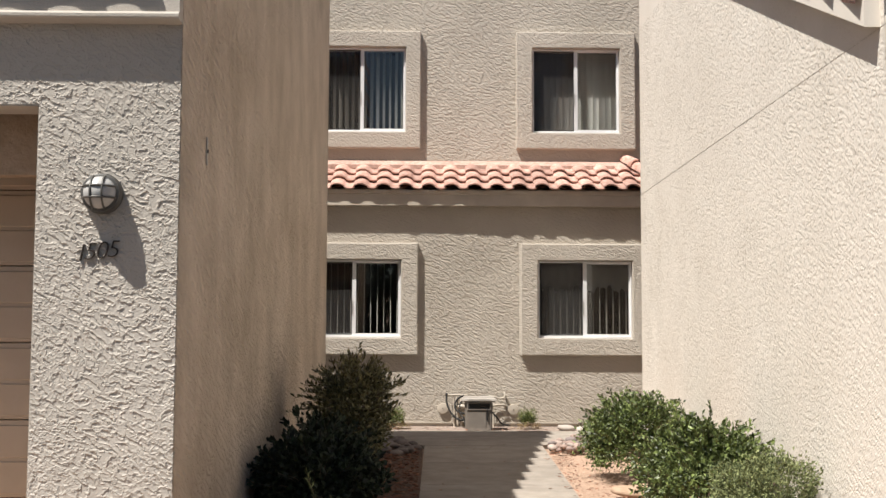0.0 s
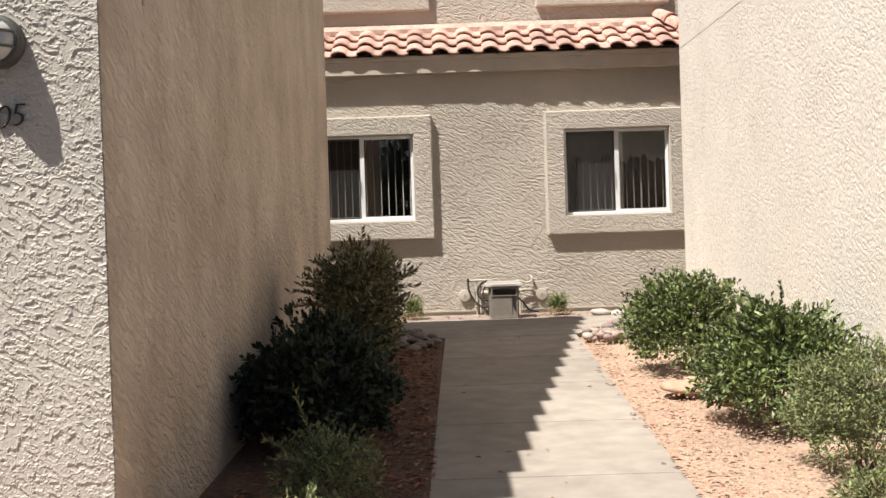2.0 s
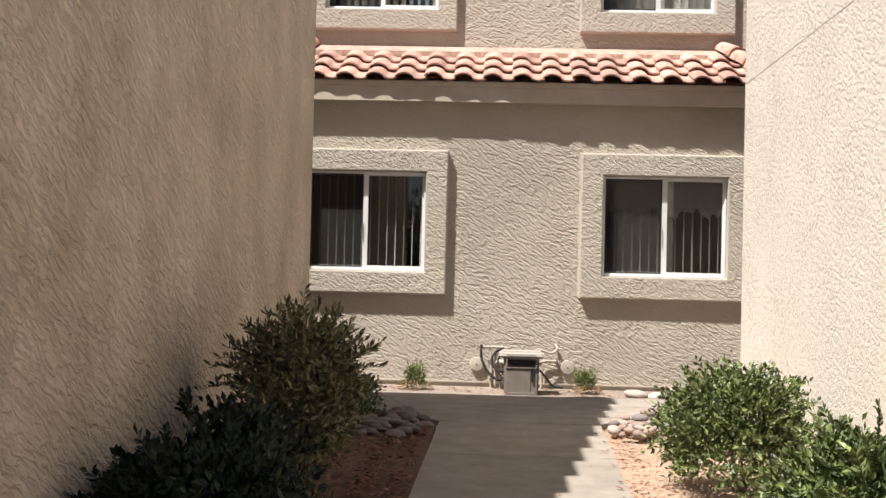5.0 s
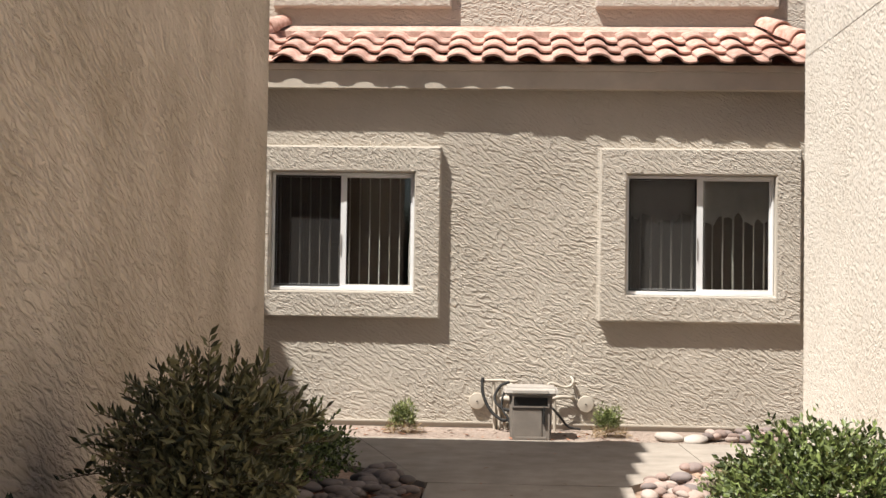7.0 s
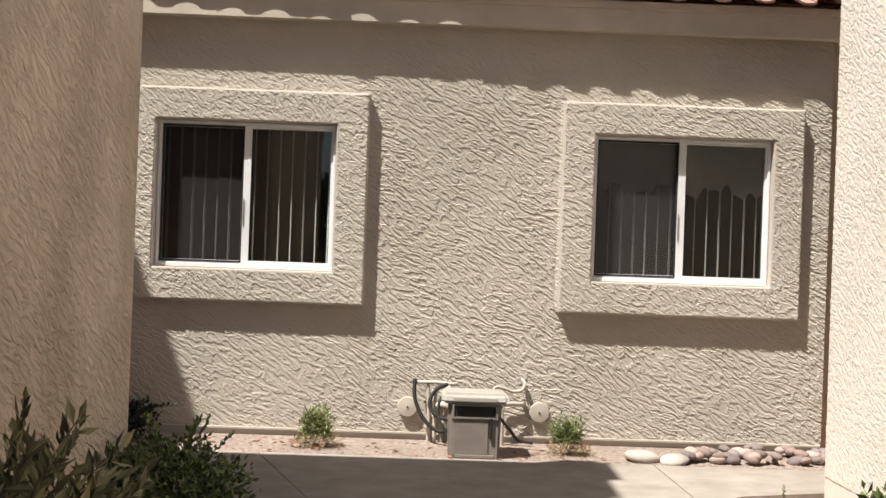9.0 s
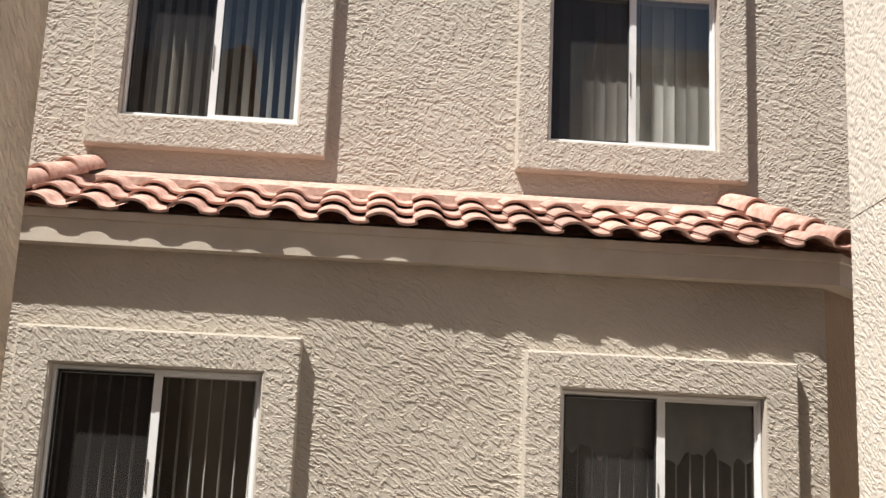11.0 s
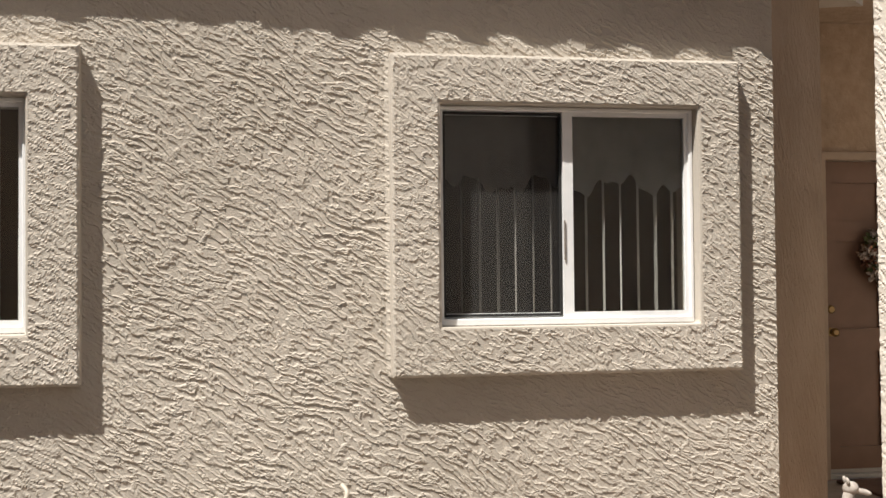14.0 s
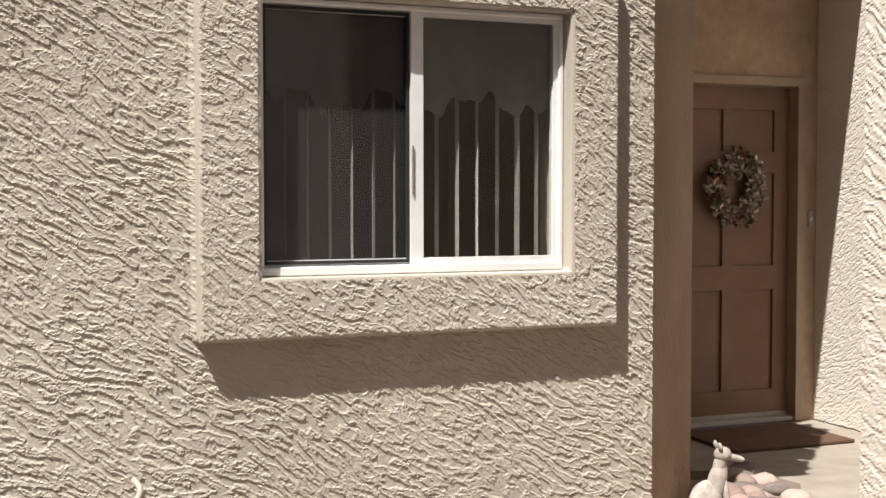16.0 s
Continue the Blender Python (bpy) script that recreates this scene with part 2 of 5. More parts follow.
def box(x0, y0, z0, x1, y1, z1, bevel=0.0, segments=2):
    bm = bmesh.new()
    add_box(bm, x0, y0, z0, x1, y1, z1)
    if bevel:
        bmesh.ops.bevel(bm, geom=bm.edges[:], offset=bevel, segments=segments, affect="EDGES", profile=0.6)
    return bm


def prism(outline, axis, a, b, bevel=0.0):
    """An outline of (u, v) drawn out along an axis from a to b."""
    bm = bmesh.new()
    place = {"x": lambda u, v, w: (w, u, v), "y": lambda u, v, w: (u, w, v), "z": lambda u, v, w: (u, v, w)}[axis]
    lo = [bm.verts.new(place(u, v, a)) for u, v in outline]
    hi = [bm.verts.new(place(u, v, b)) for u, v in outline]
    bm.faces.new(lo)
    bm.faces.new(hi[::-1])
    n = len(outline)
    for i in range(n):
        bm.faces.new((lo[i], hi[i], hi[(i + 1) % n], lo[(i + 1) % n]))
    bmesh.ops.recalc_face_normals(bm, faces=bm.faces[:])
    if bevel:
        bmesh.ops.bevel(bm, geom=bm.edges[:], offset=bevel, segments=2, affect="EDGES", profile=0.6)
    return bm


def pierced(x0, x1, z0, z1, y0, y1, holes):
    """A wall across the view with rectangular holes (x0, x1, z0, z1) right through it."""
    bm = bmesh.new()
    xs = sorted({x0, x1, *[h[0] for h in holes], *[h[1] for h in holes]})
    zs = sorted({z0, z1, *[h[2] for h in holes], *[h[3] for h in holes]})
    solid = {}
    for i in range(len(xs) - 1):
        for k in range(len(zs) - 1):
            cx, cz = (xs[i] + xs[i + 1]) / 2, (zs[k] + zs[k + 1]) / 2
            solid[i, k] = not any(h[0] < cx < h[1] and h[2] < cz < h[3] for h in holes)
    verts = {}

    def vert(i, k, y):
        key = (i, k, y)
        if key not in verts:
            verts[key] = bm.verts.new((xs[i], y, zs[k]))
        return verts[key]

    for (i, k), full in solid.items():
        if not full:
            continue
        bm.faces.new((vert(i, k, y0), vert(i + 1, k, y0), vert(i + 1, k + 1, y0), vert(i, k + 1, y0)))
        bm.faces.new((vert(i, k, y1), vert(i, k + 1, y1), vert(i + 1, k + 1, y1), vert(i + 1, k, y1)))
        for di, dk, a, b in ((-1, 0, (i, k), (i, k + 1)), (1, 0, (i + 1, k + 1), (i + 1, k)), (0, -1, (i + 1, k), (i, k)), (0, 1, (i, k + 1), (i + 1, k + 1))):
            if not solid.get((i + di, k + dk), False):
                bm.faces.new((vert(*a, y0), vert(*b, y0), vert(*b, y1), vert(*a, y1)))
    bmesh.ops.recalc_face_normals(bm, faces=bm.faces[:])
    return bm


def tube(points, radius, sides=10):
    """A round bar along a line of points."""
    bm = bmesh.new()
    pts = [Vector(p) for p in points]
    rings = []
    side = None
    for i, p in enumerate(pts):
        way = (pts[min(i + 1, len(pts) - 1)] - pts[max(i - 1, 0)]).normalized()
        if side is None:
            side = way.orthogonal().normalized()
        side = (side - way * side.dot(way)).normalized()
        up = way.cross(side)
        r = radius[i] if isinstance(radius, (list, tuple)) else radius
        rings.append([bm.verts.new(p + (side * math.cos(a) + up * math.sin(a)) * r) for a in [2 * math.pi * k / sides for k in range(sides)]])
    for a, b in zip(rings, rings[1:]):
        for k in range(sides):
            bm.faces.new((a[k], a[(k + 1) % sides], b[(k + 1) % sides], b[k]))
    bm.faces.new(rings[0][::-1])
    bm.faces.new(rings[-1])
    for f in bm.faces:
        f.smooth = True
    return bm


def lathe(profile, sides=24, axis="z"):
    """A body of revolution from (radius, height) pairs."""
    bm = bmesh.new()
    rings = []
    for r, h in profile:
        ring = []
        for k in range(sides):
            a = 2 * math.pi * k / sides
            c, s = r * math.cos(a), r * math.sin(a)
            ring.append(bm.verts.new((c, s, h) if axis == "z" else (c, -h, s)))
        rings.append(ring)
    for a, b in zip(rings, rings[1:]):
        for k in range(sides):
            bm.faces.new((a[k], a[(k + 1) % sides], b[(k + 1) % sides], b[k]))
    bm.faces.new(rings[0][::-1])
    bm.faces.new(rings[-1])
    bmesh.ops.recalc_face_normals(bm, faces=bm.faces[:])
    for f in bm.faces:
        f.smooth = True
    for e in bm.edges:
        if e.calc_face_angle(0) > 0.5:
            e.smooth = False
    return bm


def curve_points(ctrl, n=8):
    """A smooth line through control points."""
    c = [Vector(p) for p in ctrl]
    c = [c[0]] + c + [c[-1]]
    out = []
    for i in range(1, len(c) - 2):
        for k in range(n):
            t = k / n
            a, b, d, e = c[i - 1], c[i], c[i + 1], c[i + 2]
            out.append(0.5 * ((2 * b) + (d - a) * t + (2 * a - 5 * b + 4 * d - e) * t * t + (3 * b - a - 3 * d + e) * t ** 3))
    out.append(c[-2])
    return out



# ---- trowelled stucco as true relief ----
def lattice(u, v, seed):
    """Smooth gradient noise in the plane, about -0.7 to 0.7."""
    iu, iv = np.floor(u).astype(np.int64), np.floor(v).astype(np.int64)
    fu, fv = u - iu, v - iv
    su, sv = fu * fu * fu * (fu * (fu * 6 - 15) + 10), fv * fv * fv * (fv * (fv * 6 - 15) + 10)

    def corner(a, b):
        h = ((iu + a) * 374761393 + (iv + b) * 668265263 + seed * 974634541) & 0xFFFFFFFF
        h = ((h ^ (h >> 13)) * 1274126177) & 0xFFFFFFFF
        ang = ((h ^ (h >> 16)) & 0xFFFF) * (2 * math.pi / 65536)
        return np.cos(ang) * (fu - a) + np.sin(ang) * (fv - b)

    top = corner(0, 0) * (1 - su) + corner(1, 0) * su
    low = corner(0, 1) * (1 - su) + corner(1, 1) * su
    return top * (1 - sv) + low * sv


def strokes(u, v, angle, along, across, seed):
    a = radians(angle)
    p, q = u * math.cos(a) - v * math.sin(a), u * math.sin(a) + v * math.cos(a)
    q = q + 0.075 * lattice(u * 2.3, v * 2.3, seed + 4) + 0.010 * lattice(u * 14, v * 14, seed + 5)
    return lattice(p * along, q * across, seed) + 0.34 * lattice(p * along * 2.7, q * across * 2.1, seed + 1) + 0.23 * lattice(p * along * 6.5, q * across * 4.3, seed + 2)


def stucco_height(u, v, angle, work, seed):
    """0 to 1: low trowel steps whose torn edges carry thin raised lips, crossed here and there by a second, finer pass.
    work: how fine the strokes are, how short, and how much of the wall is flat."""
    fine, short, bias = work
    one = strokes(u, v, angle, 9.0 * fine * short, 27.0 * fine, seed) + bias
    two = strokes(u, v, angle + 30, 15.0 * fine * short, 40.0 * fine, seed + 20) + bias
    patch = np.clip(0.55 + 1.9 * lattice(u * 3.1, v * 3.1, seed + 40), 0.15, 1)
    step = np.interp(one, [-0.16, 0.05], [0.0, 1.0])
    lip = np.exp(-((one - 0.07) / 0.10) ** 2)
    cross = np.exp(-((two - 0.05) / 0.13) ** 2)
    return 0.40 * step + 0.50 * lip * (0.45 + 0.55 * patch) + 0.26 * cross * (1.1 - patch) + 0.08 * lattice(u * 95, v * 95, seed + 80)


def relief(name, bm, sheets, mat, label, category="wall", beads=()):
    """A wall body (a bmesh) and, on its face, sheets of stucco relief, all in one mesh.
    A sheet: facing, its plane, u0, u1, z0, z1, step, depth, angle, fineness, holes. A bead (u, z0, z1) is stucco built up against a trim."""
    body = bpy.data.meshes.new("body")
    bm.to_mesh(body)
    bm.free()
    co = np.empty(len(body.vertices) * 3)
    body.vertices.foreach_get("co", co)
    verts, quads = [co.reshape(-1, 3)], []
    polys = [tuple(p.vertices) for p in body.polygons]
    bpy.data.meshes.remove(body)
    base = len(verts[0])
    for k, (facing, plane, u0, u1, z0, z1, step, depth, angle, fine, holes) in enumerate(sheets):
        nu, nz = max(2, int((u1 - u0) / step)), max(2, int((z1 - z0) / step))
        u, v = np.meshgrid(np.linspace(u0, u1, nu + 1), np.linspace(z0, z1, nz + 1))
        h = stucco_height(u, v, angle, fine, 11) * depth + 0.002
        if fine is TRIM_WORK:
            rim = np.minimum(np.minimum(u - u0, u1 - u), np.minimum(v - z0, z1 - v))
            h = h * np.clip(0.3 + rim / 0.014, 0, 1) - 0.011 * np.clip(1 - rim / 0.014, 0, 1) ** 2
        for bu, b0, b1 in beads:
            near = np.clip(1 - (bu - u + 0.004 * lattice(u * 30, v * 30, 7)) / 0.020, 0, 1) * (u < bu) * (v > b0) * (v < b1)
            h = h + 0.020 * near
        flat = np.stack([u, plane - h, v], -1) if facing == "y" else np.stack([plane - h, u, v], -1)
        verts.append(flat.reshape(-1, 3))
        i = (np.arange(nz)[:, None] * (nu + 1) + np.arange(nu)[None, :])
        cu, cv = (u[:-1, :-1] + u[1:, 1:]) / 2, (v[:-1, :-1] + v[1:, 1:]) / 2
        keep = np.ones(cu.shape, bool)
        for a, b, c, d in holes:
            keep &= ~((cu > a) & (cu < b) & (cv > c) & (cv < d))
        i = i[keep] + base
        f = np.stack([i, i + 1, i + nu + 2, i + nu + 1], -1)
        quads.append(f if facing == "y" else f[:, ::-1])
        base += len(flat.reshape(-1, 3))
    allv = np.concatenate(verts)
    allq = np.concatenate(quads) if quads else np.empty((0, 4), int)
    me = bpy.data.meshes.new(name)
    me.vertices.add(len(allv))
    me.vertices.foreach_set("co", allv.ravel())
    sizes = np.array([len(p) for p in polys] + [4] * len(allq))
    loops = np.array([i for p in polys for i in p] + allq.ravel().tolist())
    me.loops.add(len(loops))
    me.loops.foreach_set("vertex_index", loops)
    me.polygons.add(len(sizes))
    me.polygons.foreach_set("loop_start", np.concatenate([[0], np.cumsum(sizes)[:-1]]))
    me.polygons.foreach_set("use_smooth", np.zeros(len(sizes), bool))
    me.update(calc_edges=True)
    me.materials.append(mat)
    return tagged(new(name, me), label, category, "", "structure")


FACADE_WORK, TRIM_WORK, FRONT_WORK, SUN_WORK = (1.62, 0.85, 0.0), (1.85, 0.9, 0.0), (1.45, 1.4, 0.09), (2.2, 0.7, 0.03)
SLOPE, LEVEL_Y = 0.039, 13.0


def ground_z(y):
    return SLOPE * (max(y, -12.0) - LEVEL_Y) if y < LEVEL_Y else 0.0


# ---- ground and paving ----
bm = bmesh.new()
ys = [-1500, -60, -12] + [-12 + i for i in range(1, 18)] + [5 + 0.2 * i for i in range(1, 65)] + [20, 60, 1500]
xs = [-1500, -60, -12, -6] + [-3 + 0.2 * i for i in range(50)] + [9, 12, 60, 1500]
grid = []
for y in ys:
    row = []
    for x in xs:
        z = ground_z(y) - 0.035
        if -3 < x < 7 and 5 < y < 18:
            z += 0.05 * (noise.noise((x * 1.7, y * 1.7, 0)) * 0.5 + noise.noise((x * 5, y * 5, 3)) * 0.25) - 0.01
            z = min(z, ground_z(y) - 0.012)
        row.append(bm.verts.new((x, y, z)))
    grid.append(row)
for a, b in zip(grid, grid[1:]):
    for i in range(len(xs) - 1):
        bm.faces.new((a[i], a[i + 1], b[i + 1], b[i]))
for f in bm.faces:
    f.smooth = True
setting("ground_mulch_bed", prism([(5.7, ground_z(5.7) - 0.09), (12.35, ground_z(12.35) - 0.09), (12.35, ground_z(12.35) - 0.008), (5.7, ground_z(5.7) - 0.008)], "x", -1.12, 0.06), M_MULCHSHADE, "bed of soil and brown leaf mulch beside the walkway, toned darker for shade", "mulch")
setting("ground_gravel_strip", prism([(14.48, -0.09), (15.07, -0.09), (15.06, 0.012), (14.85, 0.004), (14.48, -0.008)], "x", -1.9, 3.1), M_GRAVEL, "strip of pinkish gravel along the foot of the wall", "gravel")
setting("ground", bm, M_SOIL, "orange desert soil strewn with gravel and dry leaves")


def slab(name, outline, mat=M_CONCRETE, thick=0.10, parent=None):
    """A paving slab with an eased edge that follows the fall of the ground."""
    bm = bmesh.new()
    top = [bm.verts.new((x, y, ground_z(y))) for x, y in outline]
    face = bm.faces.new(top)
    if face.normal.z < 0:
        face.normal_flip()
    bm.normal_update()
    made = bmesh.ops.inset_region(bm, faces=[face], thickness=0.006, depth=0.0)
    rim = top
    for v in rim:
        v.co.z -= 0.004
    edge = [e for e in bm.edges if e.is_boundary]
    ext = bmesh.ops.extrude_edge_only(bm, edges=edge)
    for v in [g for g in ext["geom"] if isinstance(g, bmesh.types.BMVert)]:
        v.co.z -= thick
    bmesh.ops.recalc_face_normals(bm, faces=bm.faces[:])
    return part(name, bm, mat, parent)


walkway = thing("pavement_walkway", (0, 0, 0), "pale broom-finished concrete walkway of jointed slabs", "walkway", "", "structure")
JOINTS = [4.3, 5.68, 7.06, 8.4, 9.8, 11.15, 12.5]
for a, b in zip(JOINTS, JOINTS[1:]):
    xl = lambda y: -0.075 + 0.0135 * (y - 1.0)
    slab("slab", [(xl(a), a + 0.004), (xl(a) + 1.24, a + 0.004), (xl(b) + 1.24, b - 0.004), (xl(b), b - 0.004)], parent=walkway)
slab("slab", [(0.06, 12.508), (1.30, 12.508), (1.90, 13.3), (1.87, 14.47), (-0.60, 14.47)], parent=walkway)
slab("slab", [(-0.61, 14.47), (0.055, 12.52), (-0.5, 13.05), (-1.7, 13.6), (-1.9, 14.6)][::-1], parent=walkway)
slab("slab", [(1.908, 13.31), (2.2, 13.55), (3.4, 13.95), (3.25, 14.44), (1.878, 14.47)], parent=walkway)
slab("slab", [(3.41, 13.90), (5.54, 13.90), (5.54, 15.30), (4.05, 15.30), (3.26, 14.44)], parent=walkway)
slab("slab", [(4.06, 15.31), (5.54, 15.31), (5.54, 17.08), (3.68, 17.08), (3.68, 16.25), (4.32, 16.05), (4.36, 15.7)], parent=walkway)

drive = thing("road_driveway", (0, 0, 0), "unseen asphalt driveway before the garages, made dark to cut bounced light", "driveway", "", "structure")
for i in range(8):
    for k in range(5):
        x, y = -19 + 5 * i, -23 + 5.5 * k
        slab("slab", [(x, y), (x + 4.99, y), (x + 4.99, y + 5.49), (x, y + 5.49)], M_ASPHALT, parent=drive)

# ---- the house at the back: projecting ground floor, tiled skirt, upper wall ----
BAY_Y, SUR_Y = 15.076, 15.0
WIN_L, WIN_R = (-1.423, -0.223), (1.522, 2.724)
WZ0, WZ1 = 1.122, 2.11
SUR_L, SUR_R = (-1.637, -0.006), (1.30, 2.931)
SZ0, SZ1 = 0.904, 2.328
CH0, CH1 = (3.13, BAY_Y), (3.67, 15.616)
UP_Y, USUR_Y = 15.97, 15.894
UZ0, UZ1 = 3.918, 5.09
USZ0, USZ1 = 3.694, 5.314
UWIN_L, UWIN_R = (-1.391, -0.191), (1.538, 2.73)
USUR_L, USUR_R = (-1.616, 0.013), (1.312, 2.941)
EAVE_Z = 2.803

relief("wall_bay", pierced(-1.85, CH0[0], -0.3, 3.0, BAY_Y, BAY_Y + 0.2, [(*WIN_L, WZ0, WZ1), (*WIN_R, WZ0, WZ1)]), [("y", BAY_Y, -1.85, -0.1, 0.06, 2.9, 0.0058, 0.0062, 30, FACADE_WORK, [(SUR_L[0] + 0.02, SUR_L[1] - 0.02, SZ0 + 0.02, SZ1 - 0.02)]), ("y", BAY_Y, -0.1, CH0[0], 0.06, 2.9, 0.0040, 0.0074, 30, FACADE_WORK, [(SUR_R[0] + 0.02, SUR_R[1] - 0.02, SZ0 + 0.02, SZ1 - 0.02), (-0.2, SUR_L[1] - 0.02, SZ0 + 0.02, SZ1 - 0.02)])], M_FACADE, "taupe trowelled stucco wall of the projecting ground floor", "wall", [(SUR_R[0] + 0.004, SZ0, SZ1)])
setting("wall_bay_chamfer_right", prism([(CH0[0] + 0.002, CH0[1] + 0.002), CH1, (CH1[0], CH1[1] + 0.25), (CH0[0] + 0.002, CH0[1] + 0.25)], "z", -0.3, 3.0), M_CHAMFERSHADE, "stucco wall cut across the corner, toned brown for shade", "wall")
setting("wall_bay_chamfer_left", prism([(-1.852, BAY_Y + 0.002), (-2.39, 15.616), (-2.39, 15.866), (-1.852, BAY_Y + 0.25)], "z", -0.3, 3.0), M_CHAMFERSHADE, "stucco wall cut across the corner, toned brown for shade", "wall")
setting("wall_entry_left", box(3.48, 15.87, -0.3, 3.668, 17.1, 3.0), M_SMOOTHSHADE, "stucco side wall of the entry recess, toned brown for shade", "wall")
DOOR_Y = 17.1
DOOR_X0, DOOR_X1 = 4.49, 5.40
setting("wall_entry_back", pierced(3.48, 5.56, -0.3, 3.0, DOOR_Y, DOOR_Y + 0.2, [(DOOR_X0 - 0.06, DOOR_X1 + 0.06, -0.2, 2.15)]), M_SMOOTHSHADE, "stucco wall over the front door, toned brown for shade", "wall")
relief("wall_entry_right", box(5.56, 13.6, -0.3, 5.76, DOOR_Y + 0.2, 3.0), [("x", 5.56, 14.6, DOOR_Y - 0.002, 0.0, 2.6, 0.0075, 0.0045, 30, SUN_WORK, [])], M_RIGHT, "entry side wall in sun-paled cream stucco, half in sun")
# Soffit out of view, front edge skewed to shape the entry wall's shadow.
setting("ceiling_entry", prism([(3.48, 15.78), (5.76, 16.72), (5.76, 17.3), (3.48, 17.3)], "z", 3.002, 3.12), M_SMOOTHSHADE, "unseen soffit over the entry, front edge skewed to shape the shadow", "ceiling")
relief("wall_upper", pierced(-6.0, 3.95, 3.0, 6.4, UP_Y, UP_Y + 0.2, [(*UWIN_L, UZ0, UZ1), (*UWIN_R, UZ0, UZ1)]), [("y", UP_Y, -2.2, 3.94, 3.2, 6.3, 0.010, 0.0075, 24, FACADE_WORK, [(USUR_L[0] + 0.02, USUR_L[1] - 0.02, USZ0 + 0.02, USZ1 - 0.02), (USUR_R[0] + 0.02, USUR_R[1] - 0.02, USZ0 + 0.02, USZ1 - 0.02)])], M_FACADE, "taupe trowelled stucco wall of the upper floor")
setting("wall_upper_side", box(-6.0, UP_Y + 0.2, 3.0, -5.8, 24, 6.4), M_FACADE, "taupe stucco side wall of the upper floor", "wall")
setting("wall_far_side", box(3.75, UP_Y + 0.202, 3.0, 3.95, 24, 6.4), M_FACADE, "taupe stucco side wall of the upper floor", "wall")
setting("roof_house", box(-6.4, UP_Y - 0.03, 6.4, 4.2, 24, 6.6), M_FASCIA, "roof slab over the upper floor", "roof")
setting("trim_weep_screed", box(-1.85, BAY_Y - 0.028, 0.050, 3.12, BAY_Y - 0.002, 0.062), M_FACADE, "thin screed edge along the foot of the stucco", "trim")


setting("trim_foundation_bay", box(-1.85, BAY_Y - 0.010, -0.2, 3.12, BAY_Y - 0.002, 0.049), M_TRIM, "narrow strip of bare foundation under the stucco", "foundation")


def surround(name, x0, x1, z0, z1, hole, y, wall_y):
    bm = pierced(x0, x1, z0, z1, y, wall_y + 0.05, [hole])
    bmesh.ops.bevel(bm, geom=[e for e in bm.edges if e.calc_face_angle(0) > 1], offset=0.013, segments=2, affect="EDGES", profile=0.6)
    step = 0.010 if z0 > 3 else 0.0044 if x0 > 0 else 0.006
    return relief(name, bm, [("y", y, x0 + 0.001, x1 - 0.001, z0 + 0.001, z1 - 0.001, step, 0.0062, 36, TRIM_WORK, [(hole[0] - 0.012, hole[1] + 0.012, hole[2] - 0.012, hole[3] + 0.012)])], M_TRIM, "raised taupe stucco surround framing a window", "trim")


def wide(w, z0, z1):
    return (w[0], w[1], z0, z1)


surround("trim_window_1", *SUR_L, SZ0, SZ1, wide(WIN_L, WZ0, WZ1), SUR_Y, BAY_Y)
surround("trim_window_2", *SUR_R, SZ0, SZ1, wide(WIN_R, WZ0, WZ1), SUR_Y, BAY_Y)
surround("trim_window_3", *USUR_L, USZ0, USZ1, wide(UWIN_L, UZ0, UZ1), USUR_Y, UP_Y)
surround("trim_window_4", *USUR_R, USZ0, USZ1, wide(UWIN_R, UZ0, UZ1), USUR_Y, UP_Y)


